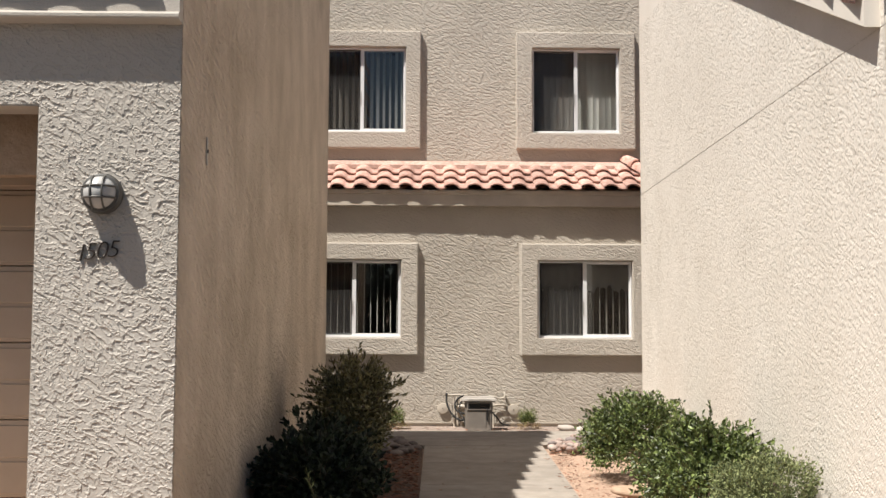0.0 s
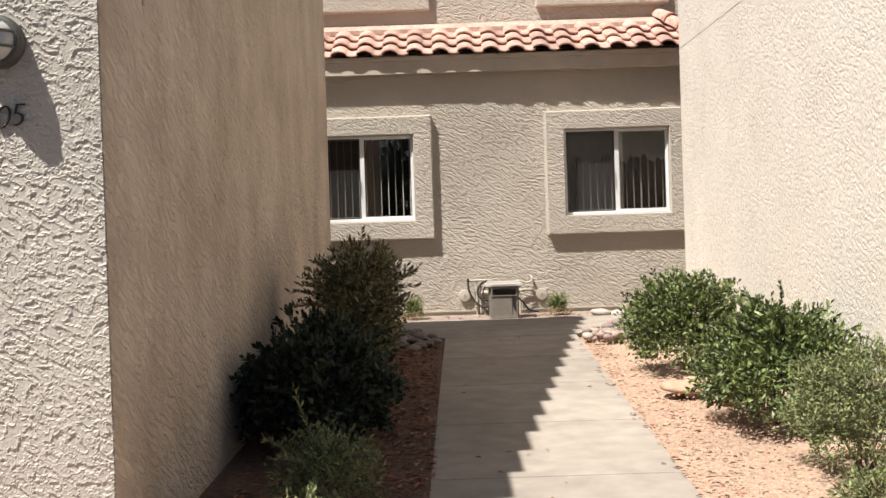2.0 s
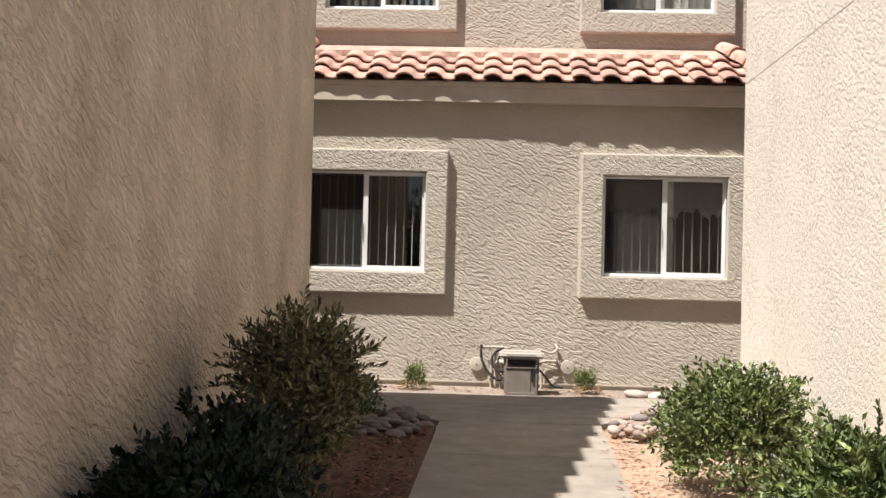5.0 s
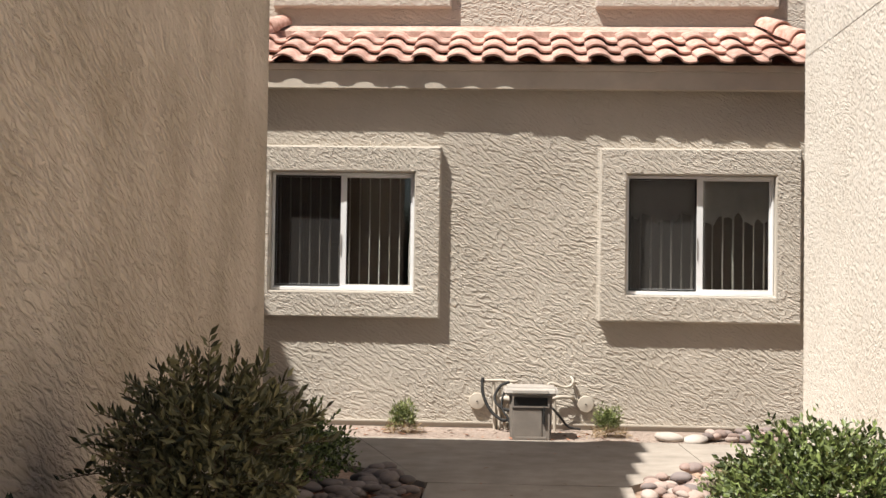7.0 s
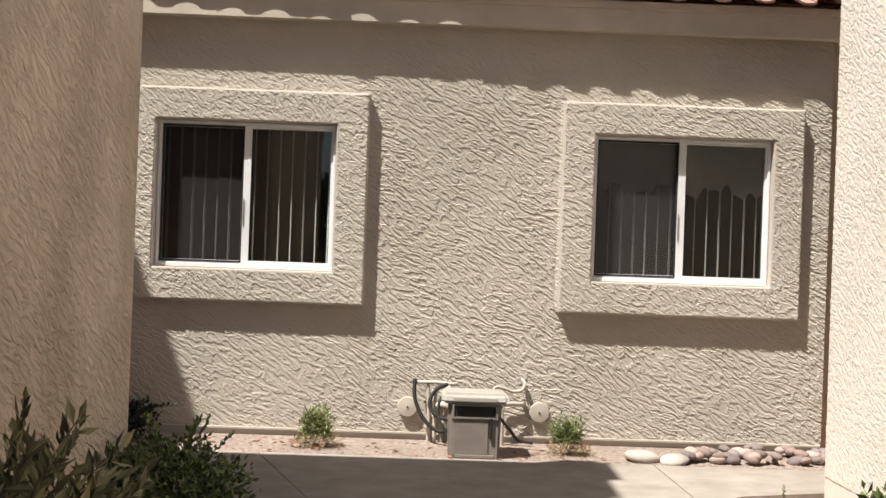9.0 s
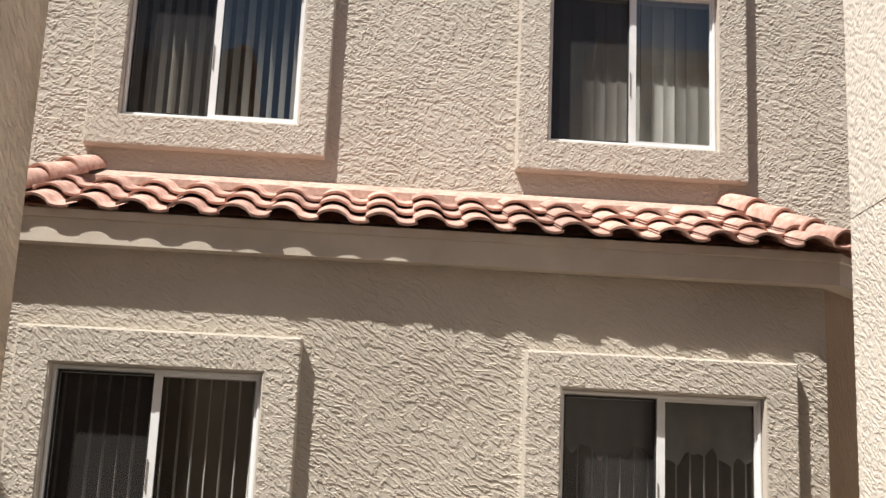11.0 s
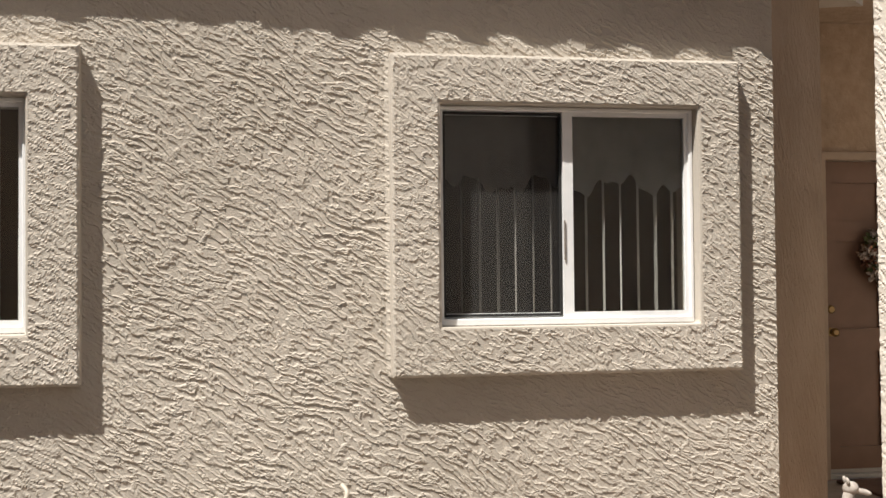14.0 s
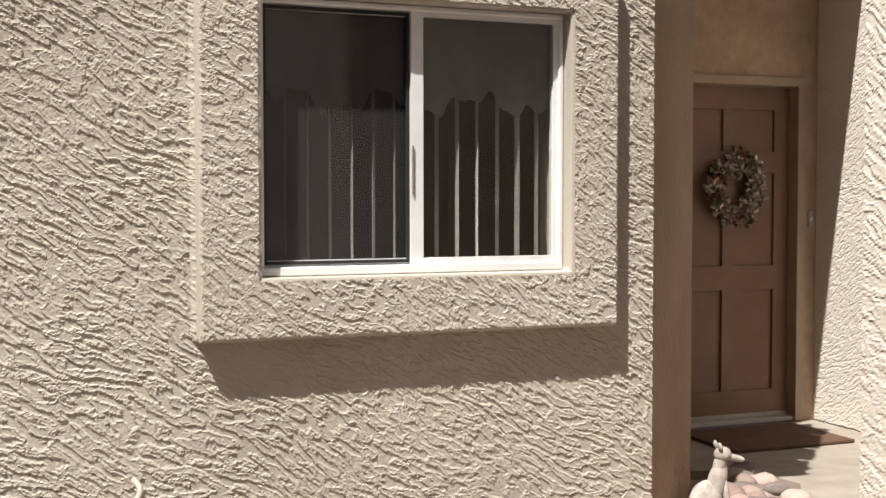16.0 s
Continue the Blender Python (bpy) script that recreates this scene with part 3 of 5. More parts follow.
def window(name, x0, x1, z0, z1, y, label, open_blinds):
    """A sliding window: outer frame, fixed sash, screened sash, panes, and vertical blinds in the room behind."""
    root = thing(name, (0, 0, 0), label, "window", "", "structure")
    yf = y + 0.065
    f = 0.021
    bm = pierced(x0 + 0.002, x1 - 0.002, z0 + 0.002, z1 - 0.002, yf, yf + 0.09, [(x0 + f, x1 - f, z0 + f + 0.012, z1 - f)])
    bmesh.ops.bevel(bm, geom=[e for e in bm.edges if e.calc_face_angle(0) > 1], offset=0.004, segments=1, affect="EDGES")
    part("window_frame", bm, M_VINYL, root)
    xm = (x0 + x1) / 2
    s = 0.030
    for a, b, yy, pane_mat, glass in ((x0 + f, xm + 0.018, yf + 0.050, "pane", M_SCREEN), (xm - 0.022, x1 - f, yf + 0.018, "pane", M_GLASS)):
        sash = pierced(a, b, z0 + f + 0.012, z1 - f, yy, yy + 0.026, [(a + s * 0.45, b - s * 0.45, z0 + f + 0.034, z1 - f - 0.016)])
        if glass is M_GLASS:
            sash.free()
            sash = pierced(a, b, z0 + f + 0.012, z1 - f, yy, yy + 0.026, [(a + 0.048, b - 0.016, z0 + f + 0.036, z1 - f - 0.018)])
        part("sash", sash, M_VINYL, root)
        pane = part("pane", box(a + 0.012, yy + 0.011, z0 + f + 0.03, b - 0.012, yy + 0.015, z1 - f - 0.012), glass, root)
        pane.visible_shadow = False
    rim = pierced(x0 + f + 0.004, xm - 0.024, z0 + f + 0.02, z1 - f - 0.004, yf + 0.034, yf + 0.046, [(x0 + f + 0.016, xm - 0.034, z0 + f + 0.032, z1 - f - 0.016)])
    part("screen_frame", rim, M_BLACK, root)
    part("latch", box(xm - 0.019, yf + 0.010, (z0 + z1) / 2 - 0.20, xm - 0.014, yf + 0.019, (z0 + z1) / 2 - 0.02, 0.001), M_PED, root)
    # room box behind the pane
    bm = bmesh.new()
    yb = y + 0.33
    add_box(bm, x0 - 0.5, yb, z0 - 0.9, x1 + 0.5, yb + 2.2, z1 + 0.5)
    bm.faces.ensure_lookup_table()
    front = [fc for fc in bm.faces if abs(fc.calc_center_median().y - yb) < 1e-4]
    bmesh.ops.delete(bm, geom=front, context="FACES")
    bmesh.ops.reverse_faces(bm, faces=bm.faces[:])
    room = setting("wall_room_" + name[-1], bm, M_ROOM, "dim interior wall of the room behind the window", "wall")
    blinds = thing("vertical_blind", (0, 0, 0), "set of off-white vertical blind slats hung behind the window", "blind", "blinds behind the windows")
    part("head_rail", box(x0 - 0.03, y + 0.165, z1 - 0.035, x1 + 0.03, y + 0.20, z1 + 0.03, 0.004), M_BLIND, blinds)
    n = 14
    me = None
    for i in range(n):
        x = x0 + 0.05 + (x1 - x0 - 0.1) * i / (n - 1)
        turn = open_blinds(i)
        if me is None:
            bm = bmesh.new()
            prof = [(-0.044, 0.0), (-0.022, 0.006), (0.0, 0.008), (0.022, 0.006), (0.044, 0.0)]
            lo = [bm.verts.new((u, v, z0 - 0.02)) for u, v in prof]
            hi = [bm.verts.new((u, v, z1 - 0.03)) for u, v in prof]
            for k in range(4):
                bm.faces.new((lo[k], lo[k + 1], hi[k + 1], hi[k]))
            bmesh.ops.solidify(bm, geom=bm.faces[:], thickness=0.0012)
            ob = part("slat", bm, M_BLIND, blinds)
            me = ob.data
        else:
            ob = shared("slat", me, blinds, Matrix())
        ob.matrix_basis = pose(x, y + 0.205, 0, 0, 0, turn)
    return root


def valance(x0, x1, z0, z1, y):
    """A gathered cloth across the head of a window, its hem uneven."""
    bm = bmesh.new()
    rows = []
    for k in range(97):
        f = k / 96
        x = x0 + (x1 - x0) * f
        deep = 0.005 * math.sin(f * 62) + 0.003 * math.sin(f * 23 + 1)
        hem = z0 + 0.030 * math.sin(f * 19) + 0.022 * math.sin(f * 47 + 2) + 0.012 * math.sin(f * 90)
        rows.append([bm.verts.new((x, y + deep * g, z1 + (hem - z1) * h)) for h, g in ((0, 0.3), (0.3, 0.7), (0.7, 1.0), (1.0, 1.15))])
    for a, b in zip(rows, rows[1:]):
        for j in range(3):
            bm.faces.new((a[j], b[j], b[j + 1], a[j + 1])).smooth = True
    bmesh.ops.solidify(bm, geom=bm.faces[:], thickness=0.0015)
    return tagged(part("valance", bm, M_LACE), "gathered pale cloth valance hung behind the blinds", "curtain")


valance(WIN_R[0] + 0.03, WIN_R[1] - 0.03, WZ1 - 0.35, WZ1 - 0.03, SUR_Y + 0.152)
window("window_1", *WIN_L, WZ0, WZ1, SUR_Y, "white vinyl sliding window with dark panes and half-open blinds", lambda i: 93 + 3 * math.sin(i * 2.1))
window("window_2", *WIN_R, WZ0, WZ1, SUR_Y, "white vinyl sliding window with dark panes and half-open blinds", lambda i: 74 + 4 * math.sin(i * 1.7))
window("window_3", *UWIN_L, UZ0, UZ1, USUR_Y, "upper white vinyl sliding window reflecting blue sky", lambda i: 66 + 6 * math.sin(i * 1.3))
window("window_4", *UWIN_R, UZ0, UZ1, USUR_Y, "upper white vinyl sliding window with closed pale blinds", lambda i: 12 + 5 * math.sin(i * 1.9))

# fascia along the eave, turning with the corners
FAS_Y = 14.954


def fascia(name, pts, z0, z1, thick):
    """A board along a bent line in plan, with a thin drip band at its top."""
    bm = bmesh.new()
    rows = []
    for x, y, nx, ny in pts:
        rows.append([bm.verts.new((x - nx * o, y - ny * o, z)) for o, z in ((0, z0), (0, z1 - 0.055), (0.014, z1 - 0.05), (0.014, z1), (-thick, z1), (-thick, z0))])
    for a, b in zip(rows, rows[1:]):
        for k in range(6):
            bm.faces.new((a[k], b[k], b[(k + 1) % 6], a[(k + 1) % 6]))
    bm.faces.new(rows[0][::-1])
    bm.faces.new(rows[-1])
    bmesh.ops.recalc_face_normals(bm, faces=bm.faces[:])
    return setting(name, bm, M_FASCIA, "taupe painted fascia board under the tiles", "fascia")


t8 = math.tan(radians(22.5))
OVER = BAY_Y - FAS_Y
fx_r, fx_l = CH0[0] + OVER * t8, -1.85 - OVER * t8
fascia("trim_fascia_bay", [(fx_l - 0.85, FAS_Y + 0.85, 0.7071, 0.7071), (fx_l, FAS_Y, t8, 1), (fx_r, FAS_Y, -t8, 1), (fx_r + 0.85, FAS_Y + 0.85, -0.7071, 0.7071)], EAVE_Z, 3.000, 0.03)
bm = prism([(fx_l, FAS_Y + 0.031), (fx_r, FAS_Y + 0.031), (fx_r + 0.83, FAS_Y + 0.87), (fx_r + 0.5, FAS_Y + 1.0), (CH0[0] - 0.05, BAY_Y + 0.10), (-1.80, BAY_Y + 0.10), (fx_l - 0.5, FAS_Y + 1.0), (fx_l - 0.83, FAS_Y + 0.87)], "z", EAVE_Z + 0.004, EAVE_Z + 0.03)
setting("ceiling_soffit", bm, M_FASCIA, "narrow painted soffit under the tiled eave", "soffit")

# sloping deck under the tiles
PITCH = 0.447
LIP_Y, LIP_Z = 14.89, 3.005
TOP_Z = LIP_Z + PITCH * (UP_Y - LIP_Y)
bm = bmesh.new()
dl = [(fx_l, FAS_Y + 0.11, 3.0 + PITCH * 0.11), (fx_r, FAS_Y + 0.11, 3.0 + PITCH * 0.11), (fx_r - 0.25, UP_Y, 3.0 + PITCH * (UP_Y - FAS_Y)), (fx_l + 0.25, UP_Y, 3.0 + PITCH * (UP_Y - FAS_Y))]
bm.faces.new([bm.verts.new(p) for p in dl])
bm.faces.new([bm.verts.new(p) for p in (dl[1], (fx_r + 0.85, FAS_Y + 0.85, 3.0), (fx_r + 0.95, UP_Y, 3.02), dl[2])])
bm.faces.new([bm.verts.new(p) for p in ((fx_l - 0.85, FAS_Y + 0.85, 3.0), dl[0], dl[3], (fx_l - 0.95, UP_Y, 3.02))])
bmesh.ops.solidify(bm, geom=bm.faces[:], thickness=0.03)
roof = setting("roof_skirt", bm, M_MORTAR, "low skirt roof of salmon clay tiles over the ground floor", "roof")
setting("trim_flashing", prism([(UP_Y - 0.001, TOP_Z - 0.02), (UP_Y - 0.001, TOP_Z + 0.045), (UP_Y - 0.02, TOP_Z + 0.042), (UP_Y - 0.17, TOP_Z - 0.035), (UP_Y - 0.17, TOP_Z - 0.09)], "x", fx_l + 0.2, fx_r - 0.2), M_MORTAR, "mortar bead where the tiles meet the wall", "trim")

# ---- clay tiles, piece by piece ----
TILE_P = 0.289


def tile_mesh():
    """One S-shaped clay tile: a crest and a pan, thick at the lip; its lip lies at the origin, its length runs up the slope."""
    bm = bmesh.new()
    prof = []
    for k in range(17):
        u = k / 16
        x = (u - 0.5) * TILE_P * 1.06
        if u < 0.62:
            z = 0.049 * max(0.0, math.sin(math.pi * (0.05 + 0.95 * u / 0.62))) ** 0.62
        else:
            z = -0.012 * max(0.0, math.sin(math.pi * (u - 0.62) / 0.38)) ** 0.8
        prof.append((x, z))
    rows = []
    for y, lift in ((0.0, 0.0), (0.43, -0.012)):
        rows.append([bm.verts.new((x, y + 0.28 * z, z + lift)) for x, z in prof])
    lower = []
    for y, lift in ((0.0, 0.0), (0.43, -0.012)):
        lower.append([bm.verts.new((x, y + 0.28 * z, z + lift - 0.016)) for x, z in prof])
    for k in range(16):
        bm.faces.new((rows[0][k], rows[0][k + 1], rows[1][k + 1], rows[1][k])).smooth = True
        bm.faces.new((lower[0][k + 1], lower[0][k], lower[1][k], lower[1][k + 1])).smooth = True
        bm.faces.new((lower[0][k], lower[0][k + 1], rows[0][k + 1], rows[0][k]))
    for e in bm.edges:
        e.smooth = e.calc_face_angle(0) < 0.9
    me = bpy.data.meshes.new("tile")
    bm.to_mesh(me)
    bm.free()
    me.materials.append(M_TILE)
    return me


def barrel_mesh(length, r0, r1):
    """A half-round ridge or hip tile, wider at its lower end."""
    bm = bmesh.new()
    outer, inner = [], []
    for y, r in ((0.0, r0), (length, r1)):
        outer.append([bm.verts.new((r * math.cos(a), y, r * math.sin(a))) for a in [math.pi * k / 10 for k in range(11)]])
        inner.append([bm.verts.new(((r - 0.016) * math.cos(a), y, (r - 0.016) * math.sin(a))) for a in [math.pi * k / 10 for k in range(11)]])
    for k in range(10):
        bm.faces.new((outer[0][k], outer[0][k + 1], outer[1][k + 1], outer[1][k])).smooth = True
        bm.faces.new((inner[0][k + 1], inner[0][k], inner[1][k], inner[1][k + 1])).smooth = True
        bm.faces.new((inner[0][k], inner[0][k + 1], outer[0][k + 1], outer[0][k]))
    bmesh.ops.recalc_face_normals(bm, faces=bm.faces[:])
    me = bpy.data.meshes.new("hip_tile")
    bm.to_mesh(me)
    bm.free()
    me.materials.append(M_TILE)
    return me


TILE, HIP = tile_mesh(), barrel_mesh(0.42, 0.105, 0.085)
slope_deg = math.degrees(math.atan(PITCH))
rng = random.Random(5)
COURSE = 0.345
for c in range(3):
    d = c * COURSE
    x_in = 0.23 * d
    x = fx_l + 0.12 - 0.06
    while x < fx_r + 0.02:
        if fx_l - 0.02 + x_in < x < fx_r + 0.02 - x_in:
            y = LIP_Y + d * math.cos(radians(slope_deg)) + rng.uniform(-0.006, 0.006)
            y -= 0.011 * (x + 1.0) + 0.005
            z = LIP_Z + PITCH * d * math.cos(radians(slope_deg)) + 0.022 + rng.uniform(-0.004, 0.004)
            shared("tile", TILE, roof, pose(x + rng.uniform(-0.004, 0.004), y, z, slope_deg - 4.2, rng.uniform(-1.5, 1.5), rng.uniform(-0.8, 0.8)))
        x += TILE_P
for side, hx in ((1, fx_r), (-1, fx_l)):
    foot = Vector((hx + side * 0.03, LIP_Y + 0.03, LIP_Z + 0.02))
    head = Vector((hx - side * 0.36, UP_Y - 0.02, TOP_Z + 0.05))
    way = head - foot
    turn = math.degrees(math.atan2(-way.x, way.y))
    rise = math.degrees(math.atan2(way.z, math.hypot(way.x, way.y)))
    n = 4
    for k in range(n):
        p = foot + way * (k / n)
        shared("hip_tile", HIP, roof, pose(p.x, p.y, p.z + 0.015, rise - 3, rng.uniform(-2, 2), turn + rng.uniform(-2, 2)))
    # the tiles of the slope over the cut corner
    for c in range(3):
        for k in range(5):
            along = 0.10 + k * TILE_P * 0.8
            px = hx + side * (along + 0.05 - c * COURSE * 0.62)
            py = LIP_Y + along + c * COURSE * 0.62
            clear = side * (px - hx) + 0.36 * (py - LIP_Y) / (UP_Y - LIP_Y)
            if py < UP_Y - 0.25 and (c == 0 or clear > 0.26):
                shared("tile", TILE, roof, pose(px, py, LIP_Z - 0.02 + c * COURSE * 0.41, slope_deg - 2, 0, side * 45))

# ---- garage block with the number, and its side wall ----
GY0, GY1 = 5.59, 12.62
GX0, GX1 = -1.134, -0.977
OPEN_X, OPEN_Z = -1.83, 2.17
gz = ground_z(GY0)
relief("wall_garage_front", pierced(-5.6, GX0 - 0.223, gz - 0.3, 2.80, GY0, GY0 + 0.22, [(-4.6, OPEN_X, gz - 0.2, OPEN_Z)]), [("y", GY0, -2.6, GX0 - 0.004, -0.3, 2.66, 0.0046, 0.0066, 30, FRONT_WORK, [(-4.6, OPEN_X + 0.006, -0.5, OPEN_Z + 0.006)])], M_FRONT, "cream stucco garage front in heavy trowelled texture")
ROOF_Y0, ROOF_Z0, ROOF_Y1, ROOF_Z1 = 5.38, 2.83, 12.48, 5.81


def roof_z(y):
    return ROOF_Z0 + (ROOF_Z1 - ROOF_Z0) * (y - ROOF_Y0) / (ROOF_Y1 - ROOF_Y0)


bm = bmesh.new()
ends = []
for x, y, low, top in ((GX0, GY0, gz - 0.4, roof_z(GY0) - 0.07), (GX1, GY1, -0.3, roof_z(GY1) - 0.07)):
    ends.append([bm.verts.new(p) for p in ((x, y, low), (x, y, top), (x - 0.22, y, top), (x - 0.22, y, low))])
for k in range(4):
    bm.faces.new((ends[0][k], ends[1][k], ends[1][(k + 1) % 4], ends[0][(k + 1) % 4]))
bm.faces.new(ends[0])
bm.faces.new(ends[1][::-1])
bmesh.ops.recalc_face_normals(bm, faces=bm.faces[:])
setting("wall_garage_side", bm, M_LEFT, "long shaded tan stucco garage side wall", "wall")
setting("wall_garage_back", box(-5.6, GY1 - 0.22, -0.3, GX1 - 0.222, GY1, 5.35), M_LEFT, "tan stucco back wall of the garage block", "wall")
setting("wall_garage_far_side", prism([(GY0 + 0.22, gz - 0.4), (GY1 - 0.22, -0.3), (GY1 - 0.22, 5.35), (GY0 + 0.22, 2.5)], "x", -5.6, -5.4), M_LEFT, "tan stucco far side wall of the garage block", "wall")
bm = prism([(GY0 - 0.001, 2.578), (GY0 - 0.098, 2.584), (GY0 - 0.106, 2.592), (GY0 - 0.107, 2.606), (GY0 - 0.10, 2.616), (GY0 - 0.085, 2.622), (GY0 - 0.085, 2.80), (GY0 - 0.001, 2.82)], "x", -5.6, GX0 - 0.002)
setting("trim_eave_garage", bm, M_FRONT, "stucco eave band along the top of the garage front", "trim")

setting("wall_garage_jamb", box(OPEN_X, GY0 + 0.222, gz - 0.3, OPEN_X + 0.2, GY0 + 1.0, 2.4), M_FRONT, "stucco side of the garage opening", "wall")
setting("ceiling_garage_opening", box(-4.6, GY0 + 0.222, OPEN_Z + 0.052, OPEN_X - 0.002, GY0 + 1.0, OPEN_Z + 0.15), M_SMOOTHSHADE, "stucco soffit of the garage opening", "soffit")
garage_door = thing("door_garage", (0, 0, 0), "beige sectional garage door with pressed panels, closed", "garage door", "", "structure")
for i in range(6):
    z0 = gz + 0.02 + i * 0.43
    bm = bmesh.new()
    add_box(bm, -4.58, GY0 + 0.957, z0, OPEN_X - 0.004, GY0 + 0.99, z0 + 0.424)
    for k in range(2):
        add_box(bm, -4.55, GY0 + 0.95, z0 + 0.018 + 0.2 * k, OPEN_X - 0.03, GY0 + 0.958, z0 + 0.018 + 0.2 * k + 0.178)
    bmesh.ops.bevel(bm, geom=bm.edges[:], offset=0.004, segments=1, affect="EDGES")
    part("panel", bm, M_GARAGE, garage_door)
part("head_moulding", box(-4.58, GY0 + 0.32, OPEN_Z - 0.30, OPEN_X - 0.004, GY0 + 0.40, OPEN_Z + 0.048, 0.006), M_SMOOTHSHADE, garage_door)


def barge_mesh():
    bm = bmesh.new()
    prof = [(-0.14, 0.05), (-0.07, 0.075), (0.0, 0.07), (0.03, 0.04), (0.04, 0.0), (0.04, -0.06)]
    rows = [[bm.verts.new((x, y, z + l)) for x, z in prof] for y, l in ((0.0, 0.0), (0.52, -0.02))]
    low = [[bm.verts.new((x * 0.86, y, z + l - 0.016)) for x, z in prof] for y, l in ((0.0, 0.0), (0.52, -0.02))]
    for k in range(5):
        bm.faces.new((rows[0][k], rows[0][k + 1], rows[1][k + 1], rows[1][k])).smooth = True
        bm.faces.new((low[0][k + 1], low[0][k], low[1][k], low[1][k + 1])).smooth = True
        bm.faces.new((low[0][k], low[0][k + 1], rows[0][k + 1], rows[0][k]))
    me = bpy.data.meshes.new("barge_tile")
    bm.to_mesh(me)
    bm.free()
    me.materials.append(M_TILE)
    return me


BARGE = barge_mesh()


def rake_roof(name, xe0, xe1, xi, y0, z0, y1, z1, side, label, mat, skew=7, thick=0.08, out=0.0):
    """A sloping roof slab with a stepped row of barge tiles along its open edge."""
    bm = bmesh.new()
    ends = []
    for xe, y, z in ((xe0, y0, z0), (xe1, y1, z1)):
        ends.append([bm.verts.new(p) for p in ((xe, y, z - thick), (xe, y, z), (xi, y, z), (xi, y, z - thick))])
    for k in range(4):
        bm.faces.new((ends[0][k], ends[1][k], ends[1][(k + 1) % 4], ends[0][(k + 1) % 4]))
    bm.faces.new(ends[0])
    bm.faces.new(ends[1][::-1])
    bmesh.ops.recalc_face_normals(bm, faces=bm.faces[:])
    rr = setting(name, bm, mat, label, "roof")
    n = int(math.hypot(y1 - y0, z1 - z0) / 0.44)
    rise = math.degrees(math.atan2(z1 - z0, y1 - y0))
    for k in range(n):
        f = k / n
        ob = shared("tile", BARGE, rr, pose(xe0 + (xe1 - xe0) * f + side * out, y0 + (y1 - y0) * f, z0 + (z1 - z0) * f + 0.035, rise - 2.5, 0, side * skew))
        ob.scale.x = side
    return rr


rake_roof("roof_garage_left", GX0 + 0.03, GX1 + 0.01, -5.7, 5.62, roof_z(5.62), ROOF_Y1, ROOF_Z1, 1, "sloping tiled roof of the garage block", M_FASCIA, 7, 0.06, 0.06)
# Unseen block, added only to cast the shadow at the bay's left foot.
setting("wall_neighbour", prism([(8.0, -0.3), (14.5, -0.3), (14.5, 6.87), (8.0, 3.96)], "x", -9.0, -3.74), M_LEFT, "unseen stucco block added to cast the shadow on the bay wall", "wall")

eave_row = thing("roof_eave_row", (0, 0, 0), "row of salmon clay tiles along the garage eave", "roof", "", "structure")
for k in range(15):
    shared("tile", TILE, eave_row, pose(-5.5 + 0.289 * k, GY0 - 0.172 + 0.004 * (k % 3), 2.862, slope_deg - 2, 0, 0))

# ---- sunlit block on the other side ----
RX, RY0, RY1 = 2.497, 5.95, 13.12
rz = ground_z(RY0)
joint = 2.715
RAKE = 0.415


def rake_z(y):
    return 2.80 + RAKE * (y - 5.81)


bm = prism([(RY0, rz - 0.4), (RY1, -0.3), (RY1, joint - 0.0025), (RY0, joint - 0.0025)], "x", RX, RX + 0.24)
relief("wall_sunlit_lower", bm, [("x", RX, RY0 + 0.01, 12.0, -0.2, joint - 0.003, 0.0090, 0.0036, -34, SUN_WORK, []), ("x", RX, 12.0, RY1 - 0.004, 0.2, joint - 0.003, 0.0050, 0.0036, -34, SUN_WORK, [])], M_RIGHT, "cream stucco side wall, colour paled for full sun")
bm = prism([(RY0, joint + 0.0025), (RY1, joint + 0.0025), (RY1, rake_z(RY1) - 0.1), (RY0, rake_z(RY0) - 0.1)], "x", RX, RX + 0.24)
relief("wall_sunlit_upper", bm, [("x", RX, RY0 + 0.01, RY1 - 0.004, joint + 0.003, 4.6, 0.0100, 0.0036, -34, SUN_WORK, [])], M_RIGHT, "cream stucco side wall above its joint, colour paled for full sun")
setting("trim_wall_joint", box(RX + 0.001, RY0 + 0.01, joint - 0.0024, RX + 0.2, RY1 - 0.01, joint + 0.0024), M_PIPE, "thin control joint across the stucco", "trim")
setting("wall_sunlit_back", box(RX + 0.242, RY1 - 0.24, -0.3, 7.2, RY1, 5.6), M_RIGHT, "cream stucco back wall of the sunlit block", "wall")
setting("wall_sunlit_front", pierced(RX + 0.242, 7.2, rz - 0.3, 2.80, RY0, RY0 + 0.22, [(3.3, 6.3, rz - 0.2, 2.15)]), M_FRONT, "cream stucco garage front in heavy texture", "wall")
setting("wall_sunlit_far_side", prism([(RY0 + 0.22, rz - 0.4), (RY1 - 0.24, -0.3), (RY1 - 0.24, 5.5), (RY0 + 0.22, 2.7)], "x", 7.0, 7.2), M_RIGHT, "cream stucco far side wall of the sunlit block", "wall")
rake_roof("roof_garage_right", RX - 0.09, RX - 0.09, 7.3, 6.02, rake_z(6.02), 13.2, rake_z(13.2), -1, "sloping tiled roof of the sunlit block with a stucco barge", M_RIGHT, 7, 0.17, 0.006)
garage_door2 = thing("door_garage_far", (0, 0, 0), "beige sectional garage door, closed", "garage door", "", "structure")
for i in range(5):
    part("panel", box(3.31, RY0 + 0.12, rz + 0.02 + i * 0.45, 6.29, RY0 + 0.16, rz + 0.46 + i * 0.45, 0.006), M_GARAGE, garage_door2)

